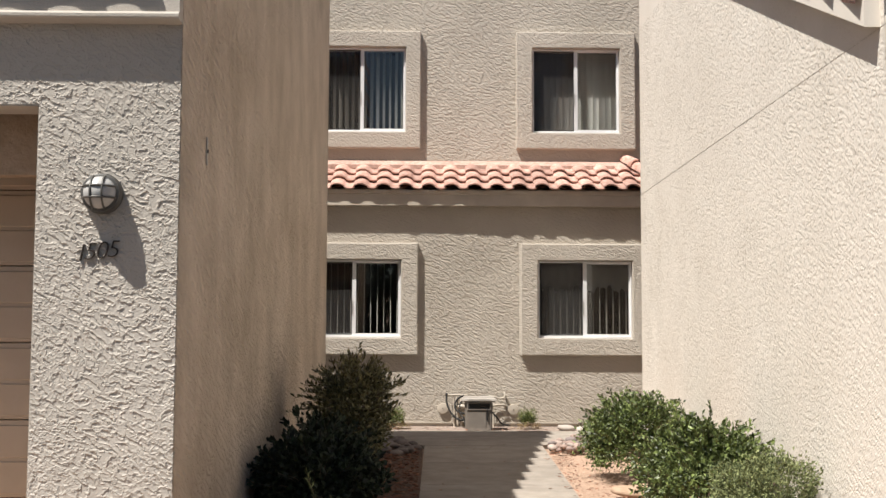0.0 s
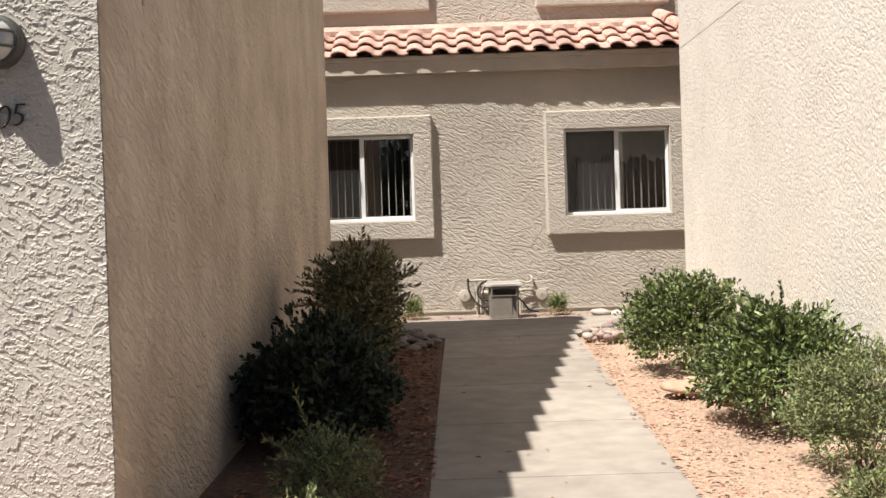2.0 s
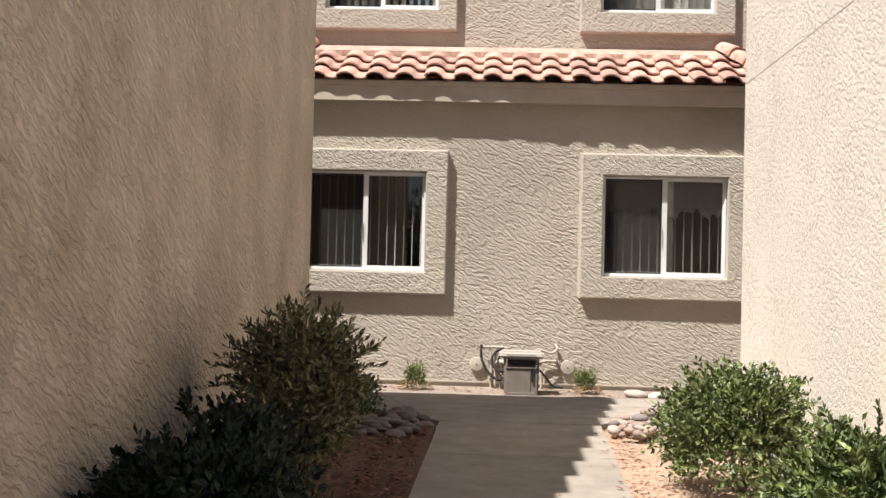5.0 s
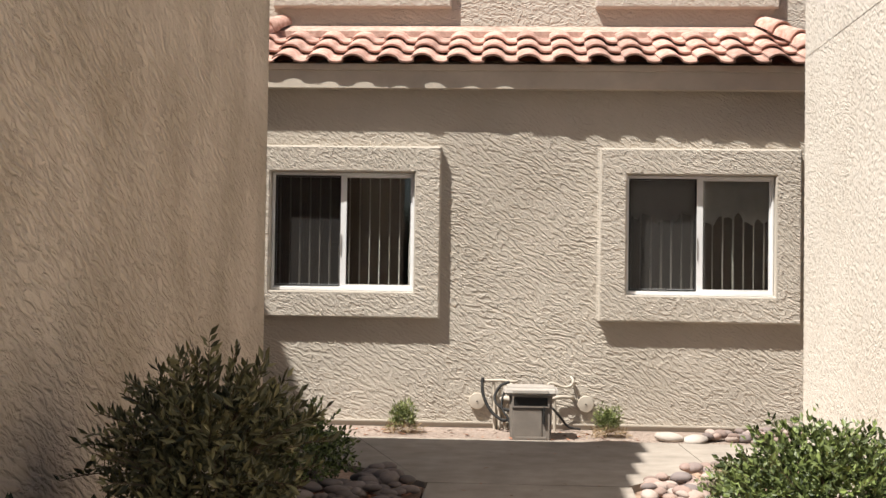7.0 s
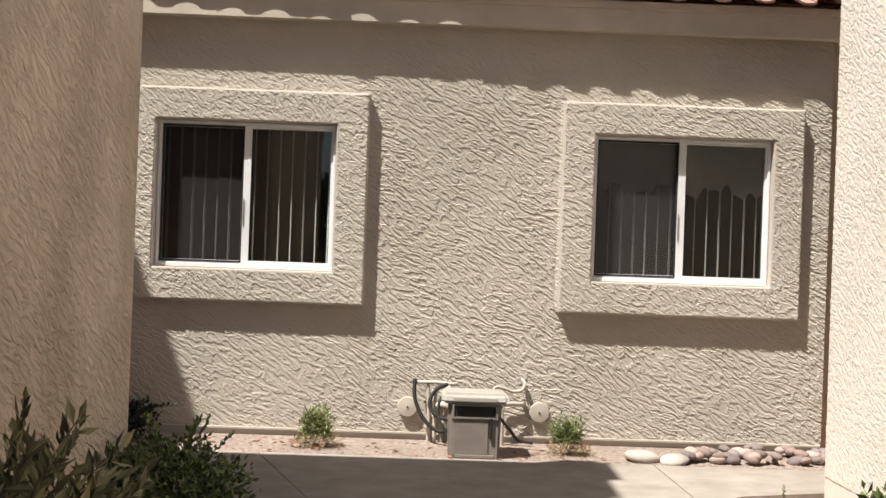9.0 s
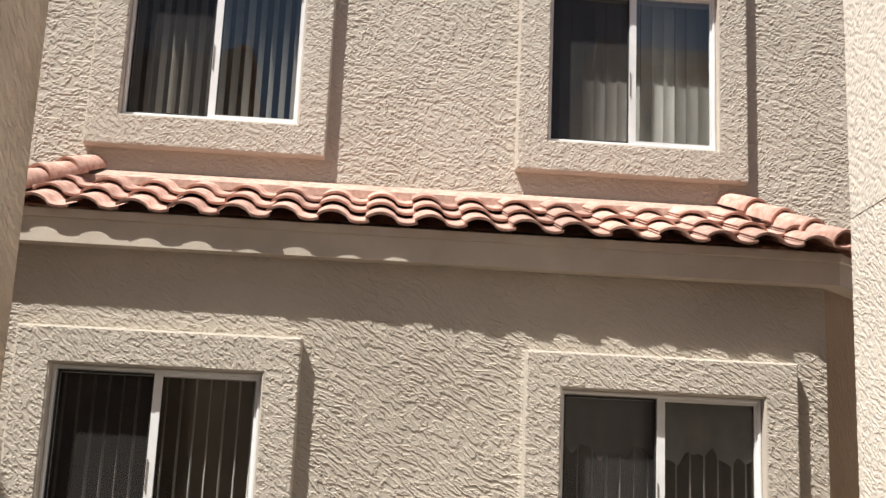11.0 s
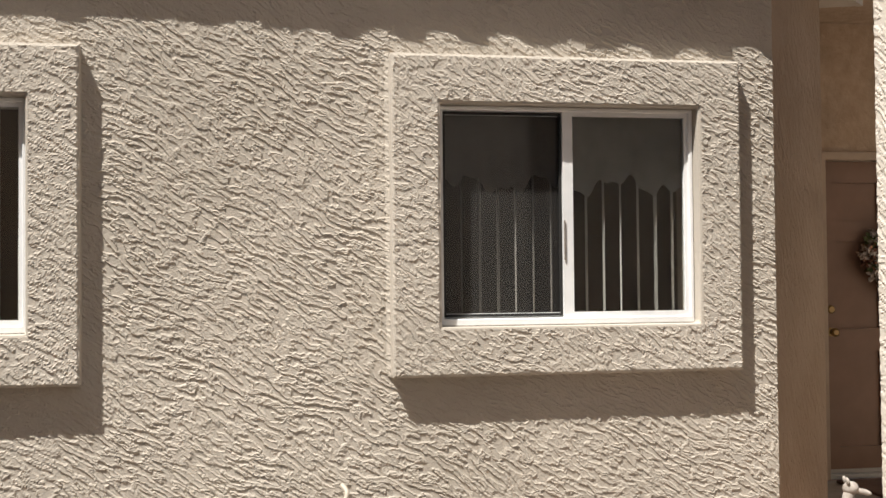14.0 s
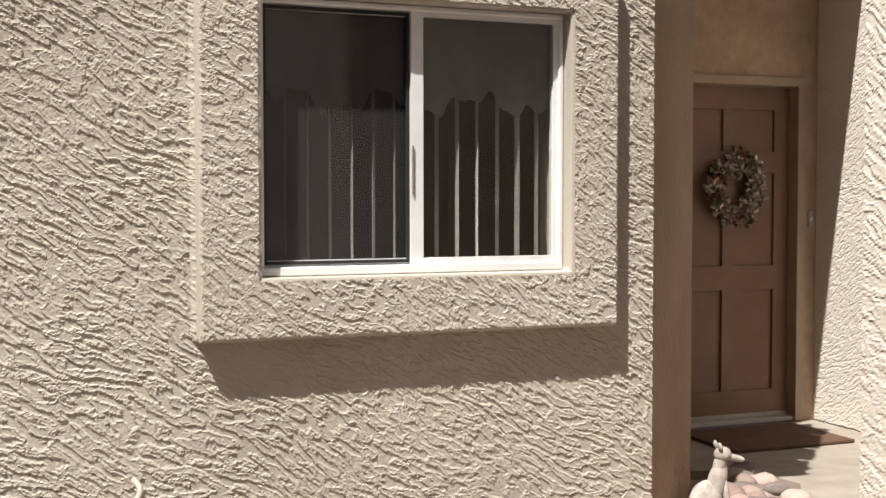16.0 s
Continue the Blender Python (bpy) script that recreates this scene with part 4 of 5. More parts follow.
# ---- houses added out of view across the drive, to fill the window reflections ----
for x0, x1, h in ((-34, -9.5, 3.5), (-8.5, 6.0, 3.1), (7.5, 30, 3.7)):
    oz = ground_z(-30) - 0.1
    hs = thing("opposite_house", ((x0 + x1) / 2, -30, oz), "unseen stucco house with a tiled roof, added for window reflections", "house", "houses across the drive")
    w = (x1 - x0) / 2
    part("wall", box(-w, -4, -0.2, w, 4, h), M_FACADE, hs)
    part("roof", prism([(-4.6, h), (4.6, h), (0, h + 1.9)], "x", -w - 0.5, w + 0.5), M_TILE, hs)
    for k in range(int(2 * w / 4)):
        wx = -w + 2 + 4 * k
        part("window", box(wx - 0.6, 3.99, 1.1, wx + 0.6, 4.04, 2.2, 0.01), M_BLACK, hs)


# ---- plants ----
def leaf_cloud(name, place, radii, count, size, mat, parent, seed, narrow=0.45, shell=0.55, lumps=5, up=0.25, sprays=0, reach=(0.10, 0.26)):
    """A crown of small folded leaves on an uneven, gappy outline, with leafy shoots standing out of it; place and radii in the plant's own metres."""
    r = np.random.RandomState(seed)
    place, radii = np.array(place), np.array(radii)
    centres = r.normal(size=(lumps * 3, 3))
    centres /= np.linalg.norm(centres, axis=1)[:, None]
    out = []
    while len(out) < count:
        d = r.normal(size=3)
        d /= np.linalg.norm(d)
        if d[2] < -0.55:
            continue
        bump = 1.0 + 0.28 * np.cos(4.5 * np.arccos(np.clip((centres @ d).max(), -1, 1))) + 0.07 * r.normal()
        rad = (shell + (1 - shell) * r.random_sample() ** 0.5) * bump
        out.append(d * rad)
    pts = np.array(out) * radii
    way = r.normal(size=(len(pts), 3)) + np.array([0, 0, up]) + pts / radii * 0.9
    pts = pts + place
    twigs, twig_faces, extra, extra_way = [], [], [], []
    for k in range(sprays):
        a, e = r.uniform(0, 2 * math.pi), r.uniform(0.15, 1.35)
        d = np.array([math.cos(a) * math.cos(e), math.sin(a) * math.cos(e), math.sin(e)])
        side = np.cross(d, r.normal(size=3))
        side /= np.linalg.norm(side)
        length, sag = r.uniform(*reach), r.uniform(0.0, 0.5)
        base = place + d * radii * 0.72
        steps = max(4, int((length + 0.1) / (size * 0.42)))
        for q in range(steps + 1):
            f = q / steps
            p = base + d * (length + 0.1) * f + np.array([0, 0, -sag * length * f * f])
            i = len(twigs)
            w = 0.0035 * (1 - 0.7 * f)
            twigs += [tuple(p + side * w), tuple(p - side * w * 0.6 + np.array([0, 0, w])), tuple(p - side * w * 0.6 - np.array([0, 0, w]))]
            if q:
                twig_faces += [(i - 3 + j, i - 3 + (j + 1) % 3, i + (j + 1) % 3, i + j) for j in range(3)]
            for turn in ((1, -1) if q < steps else (0,)):
                extra.append(p)
                extra_way.append(d * 1.1 + side * turn * r.uniform(0.7, 1.4) + r.normal(size=3) * 0.3 + np.array([0, 0, 0.25]))
    if sprays:
        pts, way = np.vstack([pts, extra]), np.vstack([way, extra_way])
        me = bpy.data.meshes.new("twig_spray")
        me.from_pydata(twigs, [], twig_faces)
        me.materials.append(M_STEM)
        ob = new("twig_spray", me)
        ob.parent = parent
        tagged(ob, kind="stuff")
    n = len(pts)
    way /= np.linalg.norm(way, axis=1)[:, None]
    side = np.cross(way, r.normal(size=(n, 3)))
    side /= np.linalg.norm(side, axis=1)[:, None]
    norm = np.cross(way, side)
    ln = size * r.uniform(0.65, 1.25, size=(n, 1))
    wd = ln * narrow
    v = np.stack([pts, pts + way * ln * 0.5 + side * wd * 0.5 + norm * wd * 0.18, pts + way * ln, pts + way * ln * 0.5 - side * wd * 0.5 + norm * wd * 0.18], 1).reshape(-1, 3)
    me = bpy.data.meshes.new(name)
    faces = [f for i in range(n) for f in ((4 * i, 4 * i + 1, 4 * i + 2), (4 * i, 4 * i + 2, 4 * i + 3))]
    me.from_pydata(v.tolist(), [], faces)
    me.materials.append(mat)
    ob = new(name, me)
    ob.parent = parent
    return tagged(ob, kind="stuff")


def stems(parent, place, radii, count, seed, thick=0.009):
    r = random.Random(seed)
    for k in range(count):
        a, e = r.uniform(0, 2 * math.pi), r.uniform(0.3, 1.3)
        tip = Vector((place[0] + radii[0] * 0.9 * math.cos(a) * math.cos(e), place[1] + radii[1] * 0.9 * math.sin(a) * math.cos(e), place[2] + radii[2] * 0.85 * math.sin(e)))
        root = Vector((place[0] + r.uniform(-0.06, 0.06), place[1] + r.uniform(-0.06, 0.06), -0.05))
        mid = root.lerp(tip, 0.5) + Vector((r.uniform(-0.06, 0.06), r.uniform(-0.06, 0.06), 0.04))
        part("stem", tube(curve_points([root, mid, tip], 4), [thick * (1 - 0.06 * i) for i in range(9)], 6), M_STEM, parent)


def bush(x, y, radii, count, size, mat, label, seed, narrow=0.45, lumps=5, sprays=0, sit=0.0, category="bush", group="", shell=0.5, stem=9, reach=(0.08, 0.22)):
    root = thing("bush", (x, y, ground_z(y) - 0.02), label, category, group)
    centre = (0, 0, radii[2] * 0.86 + sit)
    leaf_cloud("crown", centre, radii, count, size, mat, root, seed, narrow, shell, lumps, 0.25, sprays, reach)
    stems(root, centre, radii, stem, seed + 1)
    return root


bush(1.97, 10.40, (0.42, 0.46, 0.35), 11500, 0.039, M_LEAF, "rounded glossy green bush beside the sunlit wall", 11, 0.52, 7, 40)
bush(2.08, 8.30, (0.40, 0.58, 0.34), 13500, 0.041, M_LEAF, "large spreading glossy green bush beside the sunlit wall", 12, 0.52, 8, 50)
bush(2.14, 7.05, (0.35, 0.38, 0.30), 14000, 0.028, M_LEAFSAGE, "clipped sage-green bush with fine pale leaves", 13, 0.36, 5, 0, shell=0.75)
bush(1.90, 6.10, (0.20, 0.22, 0.14), 2800, 0.030, M_LEAFSAGE, "low yellow-green bush in full sun", 14, 0.32, 4, 0)
bush(2.02, 12.25, (0.30, 0.26, 0.13), 3000, 0.034, M_LEAFSAGE, "low yellow-green bush beside the cobbles", 15, 0.35, 4, 2)
bush(-0.64, 7.90, (0.43, 0.55, 0.30), 9500, 0.046, M_LEAFSHADE, "dark green broad-leaved bush in the shade of the wall", 21, 0.62, 8, 60, 0.0)
bush(-0.70, 8.65, (0.26, 0.32, 0.34), 3600, 0.046, M_LEAFSHADE, "dark green upright bush in the shade of the wall", 25, 0.62, 6, 26, 0.0)
bush(-0.48, 9.25, (0.28, 0.32, 0.48), 6000, 0.050, M_LEAFLONG, "tall loose bush with narrow olive leaves", 22, 0.34, 9, 110, 0.15, shell=0.35, stem=14, reach=(0.03, 0.24))
bush(-0.46, 6.62, (0.22, 0.22, 0.19), 3200, 0.036, M_LEAFSAGE, "small grey-green bush in the shade", 23, 0.28, 5, 5)
bush(-0.48, 5.85, (0.18, 0.16, 0.13), 1800, 0.032, M_LEAFSAGE, "small yellow-green bush with a sunlit top", 24, 0.32, 4, 2)
bush(-0.74, 12.45, (0.32, 0.32, 0.22), 4200, 0.036, M_LEAF, "low dark green bush beside the landing", 26, 0.5, 5, 12)
bush(-1.55, 14.75, (0.22, 0.15, 0.16), 1500, 0.036, M_LEAFSHADE, "small dark bush against the wall", 27, 0.5, 4, 3)


# trees added out of view across the drive, to darken the window reflections
tree_rng = random.Random(17)
for k in range(13):
    tx, ty = -12 + 2.6 * k + tree_rng.uniform(-0.6, 0.6), -23.5 + tree_rng.uniform(-0.8, 0.8)
    tall = tree_rng.uniform(5.0, 6.4)
    tree = thing("tree", (tx, ty, ground_z(ty) - 0.05), "dark leafy tree added across the drive to darken window reflections", "tree", "trees across the drive")
    crown = (0, 0, tall * 0.60)
    part("trunk", tube(curve_points([(0, 0, -0.1), (0.08, 0.04, tall * 0.25), (-0.05, 0.0, tall * 0.55)], 5), [0.13 - 0.008 * i for i in range(11)], 8), M_STEM, tree)
    stems(tree, crown, (1.2, 1.1, tall * 0.34), 5, 300 + k, 0.05)
    leaf_cloud("crown", crown, (1.5, 1.2, tall * 0.37), 2600, 0.26, M_LEAFSHADE, tree, 200 + k, 0.6, 0.45, 6)


def weed(x, y, seed):
    root = thing("weed", (x, y, 0.0), "small feathery green weed with dry straw at its foot", "weed", "weeds along the wall")
    leaf_cloud("crown", (0, 0, 0.12), (0.105, 0.08, 0.125), 1300, 0.042, M_WEED, root, seed, 0.18, 0.1, 3, 0.7)
    leaf_cloud("straw", (0, -0.02, 0.03), (0.19, 0.10, 0.045), 420, 0.06, M_DRY, root, seed + 1, 0.08, 0.1, 3, 0.2)


weed(-0.27, 14.72, 31)
weed(1.36, 14.72, 33)


# ---- cobbles and stones ----
def stone_mesh(name, seed, mat, flat=0.62):
    bm = bmesh.new()
    bmesh.ops.create_icosphere(bm, subdivisions=2, radius=1.0)
    for v in bm.verts:
        k = 1 + 0.16 * noise.noise(v.co * 1.1 + Vector((seed * 7.3, 0, 0)))
        v.co = Vector((v.co.x * k, v.co.y * k * 0.78, v.co.z * k * flat * 0.9))
    for f in bm.faces:
        f.smooth = True
    me = bpy.data.meshes.new(name)
    bm.to_mesh(me)
    bm.free()
    me.materials.append(mat)
    return me


COBBLES = [stone_mesh("cobble", i, M_ROCK, 0.55) for i in range(4)]
DARK = [stone_mesh("cobble", i + 4, M_ROCKSHADE, 0.45) for i in range(3)]
PALE = [stone_mesh("cobble", i + 9, M_ROCKPALE, 0.40) for i in range(2)]


def cobble(x, y, z, size, kind, rng, label="rounded grey-brown river cobble on the soil", group="river cobbles"):
    ob = new("cobble", kind)
    ob.matrix_basis = pose(x, y, z, rng.uniform(-14, 14), rng.uniform(-14, 14), rng.uniform(0, 360)) @ Matrix.Scale(size, 4)
    return tagged(ob, label, "stone", group)


rng = random.Random(8)
for k in range(110):
    u, v = rng.random(), rng.random()
    x, y = 1.33 + 0.52 * u + 0.10 * v, 11.95 + 1.3 * v
    if x > 1.32 + max(0, y - 12.55) * 0.9 + 0.06:
        cobble(x, y, ground_z(y) + rng.uniform(0.0, 0.07) * (1 - abs(u - 0.4)), rng.uniform(0.042, 0.078), rng.choice(COBBLES), rng)
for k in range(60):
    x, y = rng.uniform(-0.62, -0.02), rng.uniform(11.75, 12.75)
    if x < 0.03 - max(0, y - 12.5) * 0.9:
        cobble(x, y, ground_z(y) + rng.uniform(0.0, 0.04), rng.uniform(0.045, 0.085), rng.choice(DARK), rng, "flat river cobble coloured darker for the shade")
for k in range(44):
    x, y = rng.uniform(2.12, 3.15), rng.uniform(14.56, 14.95)
    cobble(x, y, rng.uniform(0.01, 0.06), rng.uniform(0.042, 0.075), rng.choice(COBBLES), rng, "rounded cobble heaped against the wall")
cobble(1.83, 14.60, 0.020, 0.125, PALE[0], rng, "large pale smooth stone beside the paving")
cobble(2.02, 14.54, 0.015, 0.10, PALE[1], rng, "large pale smooth stone beside the paving")
for k in range(90):
    x, y = rng.uniform(3.5, 4.3), rng.uniform(15.0, 15.95)
    if y < x + 11.80 and x < 4.02 + (y - 15.2) * 0.4:
        cobble(x, y, rng.uniform(0.0, 0.03), rng.uniform(0.055, 0.10), rng.choice(COBBLES + DARK), rng, "grey river cobble beside the front step")
for x, y, s, a in ((1.72, 9.33, 0.20, 20), (1.92, 9.05, 0.12, 80), (2.08, 9.28, 0.13, 140), (1.86, 9.62, 0.10, 10)):
    me = stone_mesh("flagstone", x * 9, M_FLAG, 0.22)
    ob = new("flagstone", me)
    ob.matrix_basis = pose(x, y, ground_z(y) + 0.015, 6, 4, a) @ Matrix.Scale(s, 4)
    tagged(ob, "broken reddish sandstone slab on the soil", "stone", "sandstone slabs")

# fallen leaves and gravel
r = np.random.RandomState(4)


def scatter(name, areas, size, mat, label, flat, rise=0.0):
    verts, faces = [], []
    for x0, x1, y0, y1, n in areas:
        for k in range(n):
            x, y = r.uniform(x0, x1), r.uniform(y0, y1)
            z = ground_z(y) + (0.002 if flat else -0.012) + rise * max(0.0, y - 14.5)
            s, a, t = size * r.uniform(0.5, 1.4), r.uniform(0, 6.28), r.uniform(-0.5, 0.5)
            c, sn = math.cos(a) * s, math.sin(a) * s
            i = len(verts)
            if flat:
                verts += [(x - c, y - sn, z), (x + sn * 0.4, y - c * 0.4, z + s * 0.35), (x + c, y + sn, z + s * abs(t)), (x - sn * 0.4, y + c * 0.4, z + s * 0.3)]
                faces += [(i, i + 1, i + 2), (i, i + 2, i + 3)]
            else:
                verts += [(x - c, y - sn, z), (x + sn, y - c, z), (x + c, y + sn, z), (x - sn, y + c, z), (x + 0.2 * c, y, z + s * 0.9)]
                faces += [(i, i + 1, i + 4), (i + 1, i + 2, i + 4), (i + 2, i + 3, i + 4), (i + 3, i, i + 4)]
    me = bpy.data.meshes.new(name)
    me.from_pydata(verts, [], faces)
    me.materials.append(mat)
    return tagged(new(name, me), label, name.split("_")[-1], "", "stuff")


scatter("fallen_leaves", [(1.22, 1.55, 6.5, 12.2, 190), (1.5, 2.1, 6.5, 9.8, 130), (-0.30, 0.02, 6.0, 12.2, 1500), (-0.95, -0.2, 6.0, 12.2, 1700), (-1.3, 1.6, 14.45, 15.0, 120)], 0.024, M_LITTER, "curled brown fallen leaves on the soil", True)
scatter("loose_leaves", [(0.0, 1.25, 6.0, 14.2, 46)], 0.016, M_LITTER, "few dry leaves blown onto the paving", True)
scatter("gravel", [(1.24, 2.45, 6.0, 12.4, 2600), (-0.95, -0.05, 6.0, 12.3, 500), ], 0.008, M_SOIL, "fine orange gravel on the soil", False)
scatter("wall_gravel", [(-1.8, 3.1, 14.44, 15.04, 3200)], 0.011, M_GRAVEL, "pinkish gravel along the foot of the wall", False, 0.015)

# ---- utility pedestal and its pipes ----
ped = thing("utility_pedestal", (0.745, 14.50, 0.0), "weathered grey utility pedestal with a pale lid and dark slot", "utility box")
ped.scale = (0.96, 1.0, 0.94)
bm = bmesh.new()
add_box(bm, -0.165, -0.02, -0.05, 0.165, 0.26, 0.37)
for v in bm.verts:
    if v.co.z > 0.2:
        v.co.x *= 1.06
bmesh.ops.bevel(bm, geom=bm.edges[:], offset=0.016, segments=3, affect="EDGES")
part("body", bm, M_PED, ped)
bm = bmesh.new()
add_box(bm, -0.225, -0.05, 0.36, 0.225, 0.29, 0.43)
for v in bm.verts:
    if v.co.z > 0.40:
        v.co.x *= 0.95
        v.co.y = 0.12 + (v.co.y - 0.12) * 0.88
bmesh.ops.bevel(bm, geom=bm.edges[:], offset=0.022, segments=3, affect="EDGES")
part("lid", bm, M_PEDTOP, ped, "pale enamel lid")
part("lid_panel", box(-0.15, -0.062, 0.375, 0.14, -0.045, 0.41, 0.008), M_PEDTOP, ped)
# Black plate in place of a recess; its colour stands for the slot's shade.
part("slot", box(-0.135, -0.030, 0.275, 0.135, -0.018, 0.345, 0.004), M_BLACK, ped, "slot drawn as a black plate")
part("slot_rim", pierced(-0.15, 0.15, 0.262, 0.358, -0.036, -0.018, [(-0.137, 0.137, 0.273, 0.347)]), M_PED, ped)
part("hasp", box(0.098, -0.040, 0.13, 0.114, -0.019, 0.27, 0.004), M_BLACK, ped)
part("front_panel", box(-0.14, -0.027, 0.02, 0.09, -0.019, 0.25, 0.004), M_PED, ped)
part("base_rib", box(-0.13, -0.034, 0.0, 0.13, -0.02, 0.022, 0.004), M_PED, ped)


def wall_box(x, z):
    root = thing("junction_box", (x, BAY_Y, z), "round cream-painted junction box on the stucco wall", "junction box", "round boxes on the wall")
    part("cover", lathe([(0.066, -0.002), (0.068, 0.03), (0.064, 0.044), (0.02, 0.05), (0.006, 0.051)], 24, "y"), M_PIPE, root)
    part("screw", lathe([(0.006, 0.050), (0.006, 0.055), (0.002, 0.056)], 10, "y"), M_BLACK, root)


wall_box(0.315, 0.235)
wall_box(1.205, 0.225)


def pipe(name, pts, radius, mat, label, category="pipe", group="", n=8):
    return tagged(part(name, tube(curve_points(pts, n), radius), mat), label, category, group)


W = BAY_Y
pipe("conduit", [(0.46, W - 0.05, -0.02), (0.46, W - 0.05, 0.2), (0.45, W - 0.05, 0.395)], 0.013, M_PIPE, "cream painted conduit rising from the ground", "conduit", "conduits by the pedestal")
pipe("conduit", [(0.50, W - 0.09, -0.02), (0.50, W - 0.09, 0.2), (0.50, W - 0.08, 0.36)], 0.013, M_PIPE, "cream painted conduit rising from the ground", "conduit", "conduits by the pedestal")
pipe("conduit", [(0.545, W - 0.06, -0.02), (0.54, W - 0.06, 0.30)], 0.016, M_PIPE, "cream painted conduit rising from the ground", "conduit", "conduits by the pedestal")
pipe("cross_pipe", [(0.37, W - 0.06, 0.405), (0.50, W - 0.06, 0.408), (0.62, W - 0.06, 0.40), (0.64, W - 0.03, 0.40)], 0.012, M_PIPE, "cream painted pipe along the wall")
pipe("black_cable", [(0.36, W - 0.08, 0.43), (0.365, W - 0.12, 0.30), (0.43, W - 0.16, 0.17), (0.53, W - 0.20, 0.10), (0.61, W - 0.24, 0.13)], 0.013, M_BLACK, "black cable drooping from the pipe", "cable", "black cables")
pipe("black_cable", [(0.58, W - 0.08, 0.40), (0.50, W - 0.10, 0.36), (0.46, W - 0.14, 0.27), (0.51, W - 0.18, 0.20), (0.60, W - 0.22, 0.18)], 0.012, M_BLACK, "black cable looped beside the pedestal", "cable", "black cables")
pipe("valve_pipe", [(0.56, W - 0.10, 0.14), (0.58, W - 0.11, 0.24), (0.55, W - 0.11, 0.33), (0.60, W - 0.08, 0.38)], 0.018, M_PIPE, "cream painted valve fitting")
pipe("bent_pipe", [(0.88, W - 0.10, 0.32), (0.90, W - 0.09, 0.39), (0.96, W - 0.08, 0.385), (1.02, W - 0.07, 0.365), (1.08, W - 0.06, 0.375), (1.10, W - 0.05, 0.415), (1.08, W - 0.02, 0.445)], 0.011, M_PIPE, "cream painted bent pipe above the pedestal")
pipe("drop_cable", [(1.09, W - 0.03, 0.415), (1.11, W - 0.03, 0.36), (1.14, W - 0.03, 0.26), (1.18, W - 0.04, 0.24)], 0.008, M_PIPE, "thin painted cable down the wall", "cable")
pipe("side_pipe", [(0.92, W - 0.12, 0.27), (1.0, W - 0.09, 0.285), (1.08, W - 0.06, 0.28), (1.10, W - 0.01, 0.28)], 0.015, M_PIPE, "short painted pipe into the wall")
pipe("black_cable", [(0.57, W - 0.10, 0.36), (0.53, W - 0.15, 0.30), (0.52, W - 0.20, 0.20), (0.57, W - 0.25, 0.12), (0.60, W - 0.28, 0.02)], 0.009, M_BLACK, "black cable looped beside the pedestal", "cable", "black cables")
pipe("black_cable", [(0.93, W - 0.16, 0.20), (1.00, W - 0.14, 0.12), (1.06, W - 0.12, 0.05), (1.16, W - 0.12, 0.03)], 0.010, M_BLACK, "black cable running along the gravel", "cable", "black cables")
pipe("valve_pipe", [(0.52, W - 0.12, 0.26), (0.55, W - 0.15, 0.27), (0.60, W - 0.15, 0.25)], 0.024, M_PIPE, "cream painted valve fitting")
pipe("stand_pipe", [(0.95, W - 0.11, -0.02), (0.95, W - 0.11, 0.20), (0.93, W - 0.11, 0.30)], 0.014, M_PIPE, "painted standpipe behind the pedestal")

# ---- front door ----
door = thing("door_front", (DOOR_X0, DOOR_Y, 0.03), "closed brown six-panel front door in a tan frame", "door", "", "structure")
w = DOOR_X1 - DOOR_X0
panels = []
for a, b in ((0.12, 0.42), (0.50, 0.80)):
    for c, d in ((0.17, 0.80), (0.95, 1.53), (1.66, 1.92)):
        panels.append((a, b, c, d))
bm = pierced(0.004, w - 0.004, 0.0, 2.06, 0.072, 0.12, panels)
part("slab", bm, M_DOOR, door)
for a, b, c, d in panels:
    bm = bmesh.new()
    add_box(bm, a - 0.002, 0.104, c - 0.002, b + 0.002, 0.115, d + 0.002)
    front = [f for f in bm.faces if f.calc_center_median().y < 0.105]
    res = bmesh.ops.inset_region(bm, faces=front, thickness=0.035, depth=0.0)
    for f in front:
        for v in f.verts:
            v.co.y -= 0.014
    part("panel", bm, M_DOOR, door)
for nm, q in (("jamb", (-0.058, -0.02, -0.03, -0.001, 0.14, 2.115)), ("jamb", (w + 0.001, -0.02, -0.03, w + 0.058, 0.14, 2.115)), ("head", (-0.058, -0.022, 2.065, w + 0.058, 0.14, 2.118)), ("threshold", (-0.0, 0.0, -0.03, w, 0.13, -0.002))):
    part(nm, box(*q, 0.004), M_DOORFRAME if nm != "threshold" else M_SILL, door)
part("sill_strip", box(0.005, 0.060, 0.0, w - 0.005, 0.071, 0.025, 0.003), M_PEDTOP, door)
part("door_knob", lathe([(0.03, 0.0), (0.03, 0.008), (0.012, 0.012), (0.012, 0.035), (0.028, 0.045), (0.03, 0.06), (0.018, 0.072)], 16, "y"), M_BRASS, door, "aged brass knob").location = (0.07, 0.08, 0.93)
part("deadbolt", lathe([(0.028, 0.0), (0.028, 0.012), (0.02, 0.02)], 16, "y"), M_BRASS, door, "aged brass deadbolt").location = (0.07, 0.08, 1.08)
bell = thing("doorbell", (5.51, DOOR_Y, 1.27), "small pale doorbell button beside the door frame", "doorbell")
part("plate", box(-0.018, -0.016, -0.05, 0.018, 0.0, 0.05, 0.004), M_PEDTOP, bell)
part("button", box(-0.008, -0.021, -0.012, 0.008, -0.015, 0.012, 0.003), M_VINYL, bell)

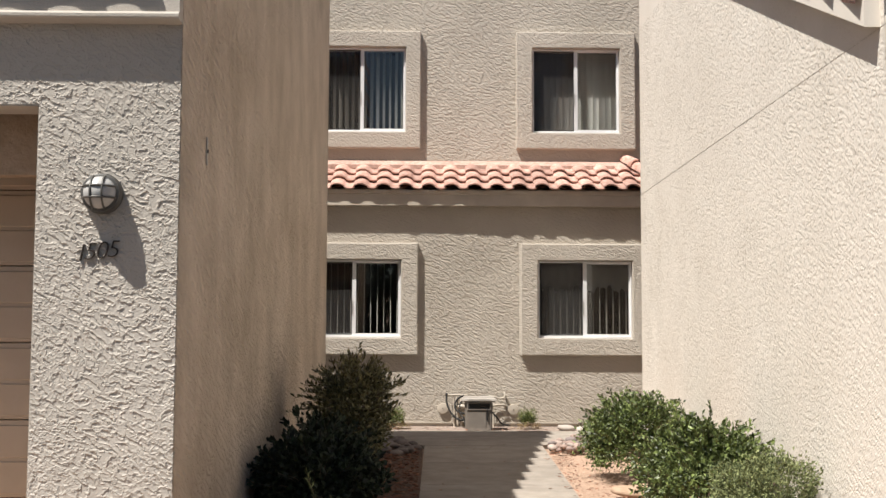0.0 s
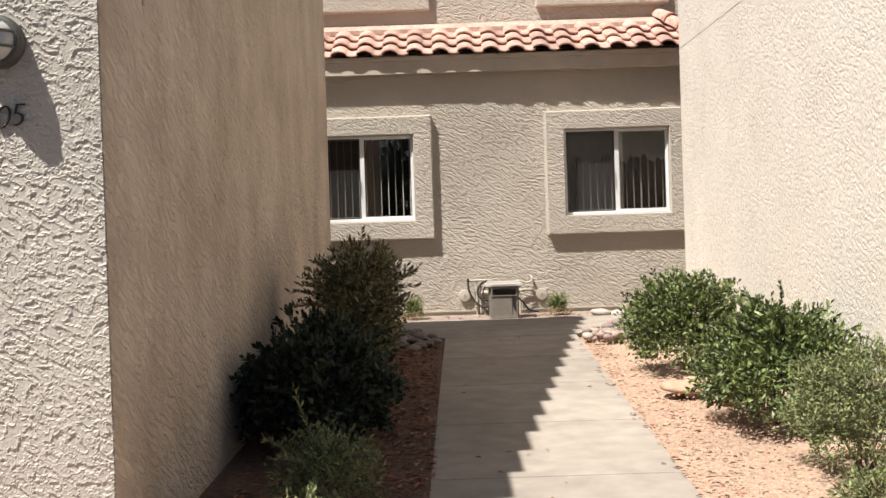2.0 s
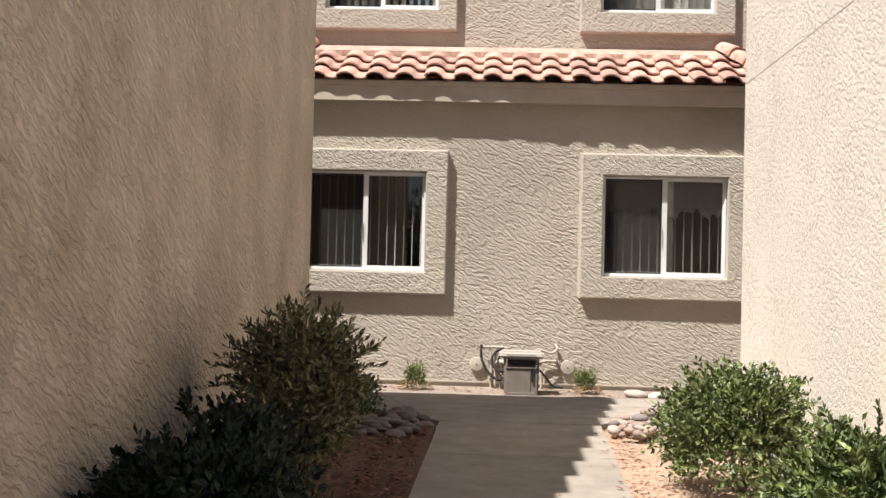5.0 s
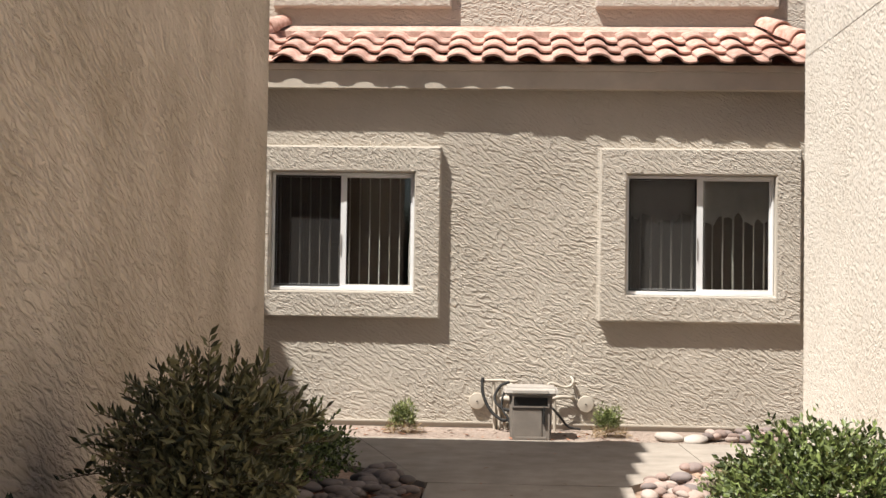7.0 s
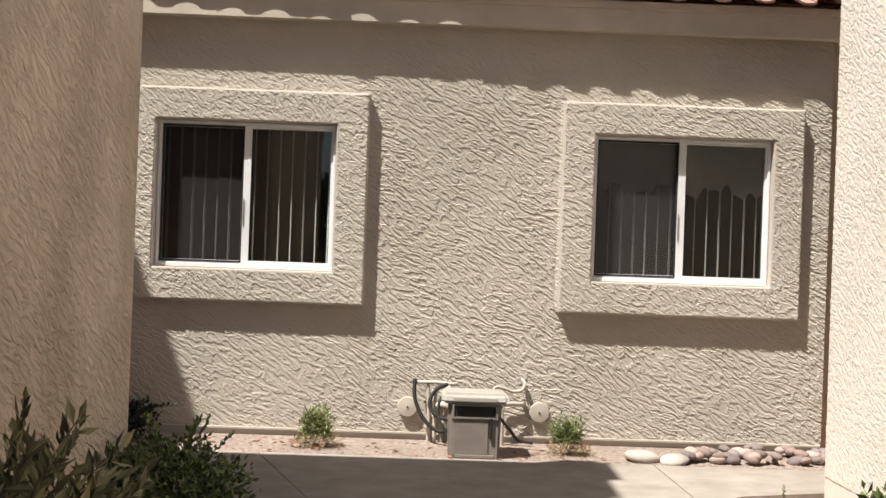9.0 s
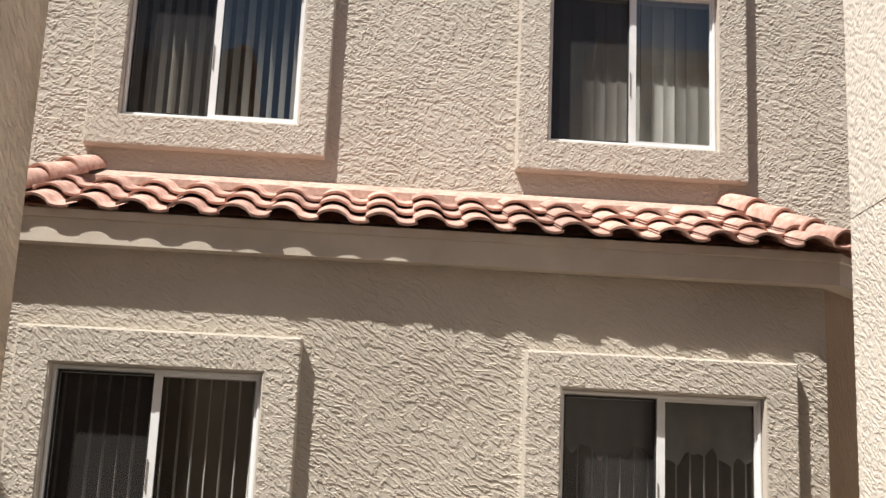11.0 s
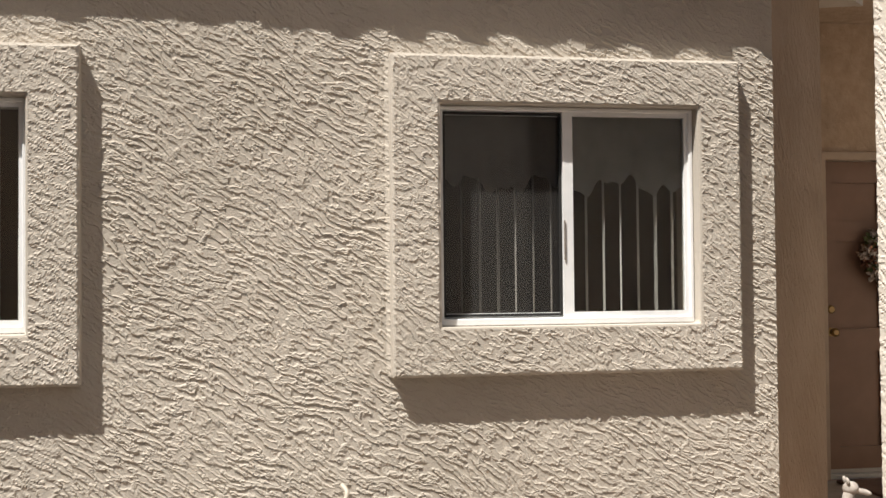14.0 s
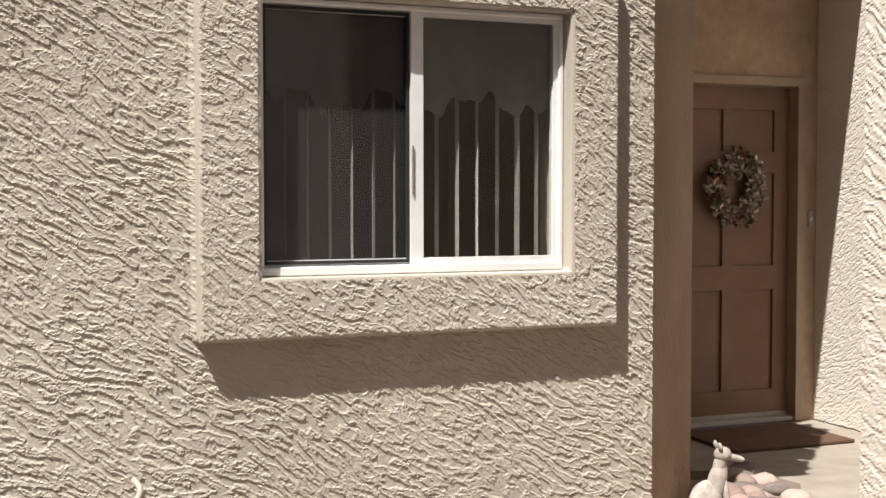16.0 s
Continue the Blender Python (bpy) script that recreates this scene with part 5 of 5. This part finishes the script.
wreath = thing("wreath", (DOOR_X0 + 0.49, DOOR_Y + 0.06, 1.45), "round wreath of dried white and rust flowers hung on the door", "wreath")
bm = tube([(0.15 * math.cos(a), 0, 0.15 * math.sin(a)) for a in [2 * math.pi * k / 28 for k in range(28)]], 0.03, 8)
part("ring", bm, M_STEM, wreath)
rr = np.random.RandomState(6)
for k in range(34):
    a = 2 * math.pi * k / 34 + rr.uniform(-0.08, 0.08)
    q = 0.15 + rr.uniform(-0.045, 0.045)
    leaf_cloud("flower", (q * math.cos(a), -0.03 - rr.uniform(0, 0.02), q * math.sin(a)), (0.040, 0.030, 0.044), 40, 0.044, (M_PETAL, M_LITTER, M_LEAFSAGE)[(0, 0, 0, 1, 2)[rr.randint(5)]], wreath, 60 + k, 0.6, 0.3, 2)

mat = thing("doormat", (5.03, 16.68, 0.0), "dark brown coir doormat lying before the door", "doormat")
part("mat_body", box(-0.56, -0.28, 0.0, 0.26, 0.30, 0.018, 0.005), M_MAT, mat)

# seated animal figure, one plain shape
bm = bmesh.new()


def blob(cx, cy, cz, rx, ry, rz, tilt=0.0):
    made = bmesh.ops.create_icosphere(bm, subdivisions=3, radius=1.0)
    m = Matrix.Translation((cx, cy, cz)) @ Matrix.Rotation(tilt, 4, "Y") @ Matrix.Diagonal((rx, ry, rz, 1))
    bmesh.ops.transform(bm, matrix=m, verts=made["verts"])


blob(-0.07, 0, 0.11, 0.085, 0.062, 0.11, 0.3)
blob(-0.01, 0, 0.20, 0.050, 0.044, 0.12, 0.25)
blob(0.005, 0, 0.29, 0.034, 0.032, 0.07, 0.2)
blob(0.02, 0, 0.345, 0.046, 0.038, 0.040)
blob(0.085, 0, 0.325, 0.056, 0.019, 0.018, 0.25)
blob(-0.15, 0.02, 0.03, 0.09, 0.020, 0.020, 0.1)
for s in (-1, 1):
    blob(-0.004, s * 0.028, 0.388, 0.011, 0.016, 0.024, -0.25)
    blob(0.035, s * 0.026, 0.11, 0.018, 0.018, 0.12, -0.1)
    blob(0.060, s * 0.026, 0.015, 0.034, 0.020, 0.014)
    blob(-0.045, s * 0.055, 0.06, 0.070, 0.030, 0.055)
for f in bm.faces:
    f.smooth = True
figure = part("animal_statue", bm, M_STATUE)
figure.matrix_basis = pose(3.58, 15.26, -0.005, 0, 0, -12) @ Matrix.Scale(0.86, 4)
tagged(figure, "pale painted figure of a seated animal among the cobbles", "statue")

# ---- bulkhead lamp, number and plate on the garage ----
lamp = thing("bulkhead_lamp", (-1.503, GY0, 1.735), "round caged bulkhead wall lamp in weathered grey metal, unlit", "wall lamp")
part("base", lathe([(0.098, -0.004), (0.10, 0.03), (0.092, 0.05), (0.08, 0.055)], 32, "y"), M_LAMPGREY, lamp)
m_frost = noisy("frosted lamp glass", (0.42, 0.41, 0.39), (0.52, 0.51, 0.49), 20, 0.35)
part("globe", lathe([(0.078, 0.05), (0.078, 0.075), (0.070, 0.105), (0.05, 0.13), (0.025, 0.143), (0.004, 0.146)], 32, "y"), m_frost, lamp, "frosted glass globe")
part("ring", lathe([(0.082, 0.052), (0.092, 0.056), (0.092, 0.070), (0.082, 0.074)], 32, "y"), M_LAMPGREY, lamp)
for turn in (0, 90):
    for off in (-0.028, 0.028):
        pts = []
        for k in range(13):
            a = -1.25 + 2.5 * k / 12
            u, d = 0.084 * math.sin(a), 0.055 + 0.098 * max(0.0, math.cos(a)) - abs(off) * 0.25
            pts.append((u, -d, off) if turn == 0 else (off, -d, u))
        part("cage_bar", tube(pts, 0.0055, 6), M_LAMPGREY, lamp)

for i, ch in enumerate("1505"):
    cu = bpy.data.curves.new("digit", "FONT")
    cu.body, cu.size, cu.extrude, cu.bevel_depth, cu.shear = ch, 0.125, 0.006, 0.0008, 0.22
    cu.offset = -0.0035
    tmp = new("digit_source", cu)
    me = bpy.data.meshes.new_from_object(tmp.evaluated_get(bpy.context.evaluated_depsgraph_get()))
    bpy.data.objects.remove(tmp)
    me.materials.append(M_NUMBER)
    ob = new("house_number", me)
    ob.matrix_basis = pose(-1.648 + 0.056 * i + (0.012 if i == 0 else 0), GY0 - 0.012, 1.408 + 0.006 * i, 90, 0, 0)
    tagged(ob, "dark bronze house number digit " + ch + " on stucco", "house number", "house number digits")

ang = math.degrees(math.atan2(GX0 - GX1, GY1 - GY0))
plate = thing("wall_plate", (-1.118, 6.2, 2.05), "small slotted metal plate let into the stucco", "plate")
part("plate", box(-0.001, -0.014, -0.075, 0.006, 0.014, 0.075, 0.002), M_SILL, plate)
part("socket", lathe([(0.010, 0.0), (0.010, 0.006), (0.004, 0.007)], 12), M_BLACK, plate).matrix_basis = pose(0.004, 0, 0.0, 0, 90, 0)
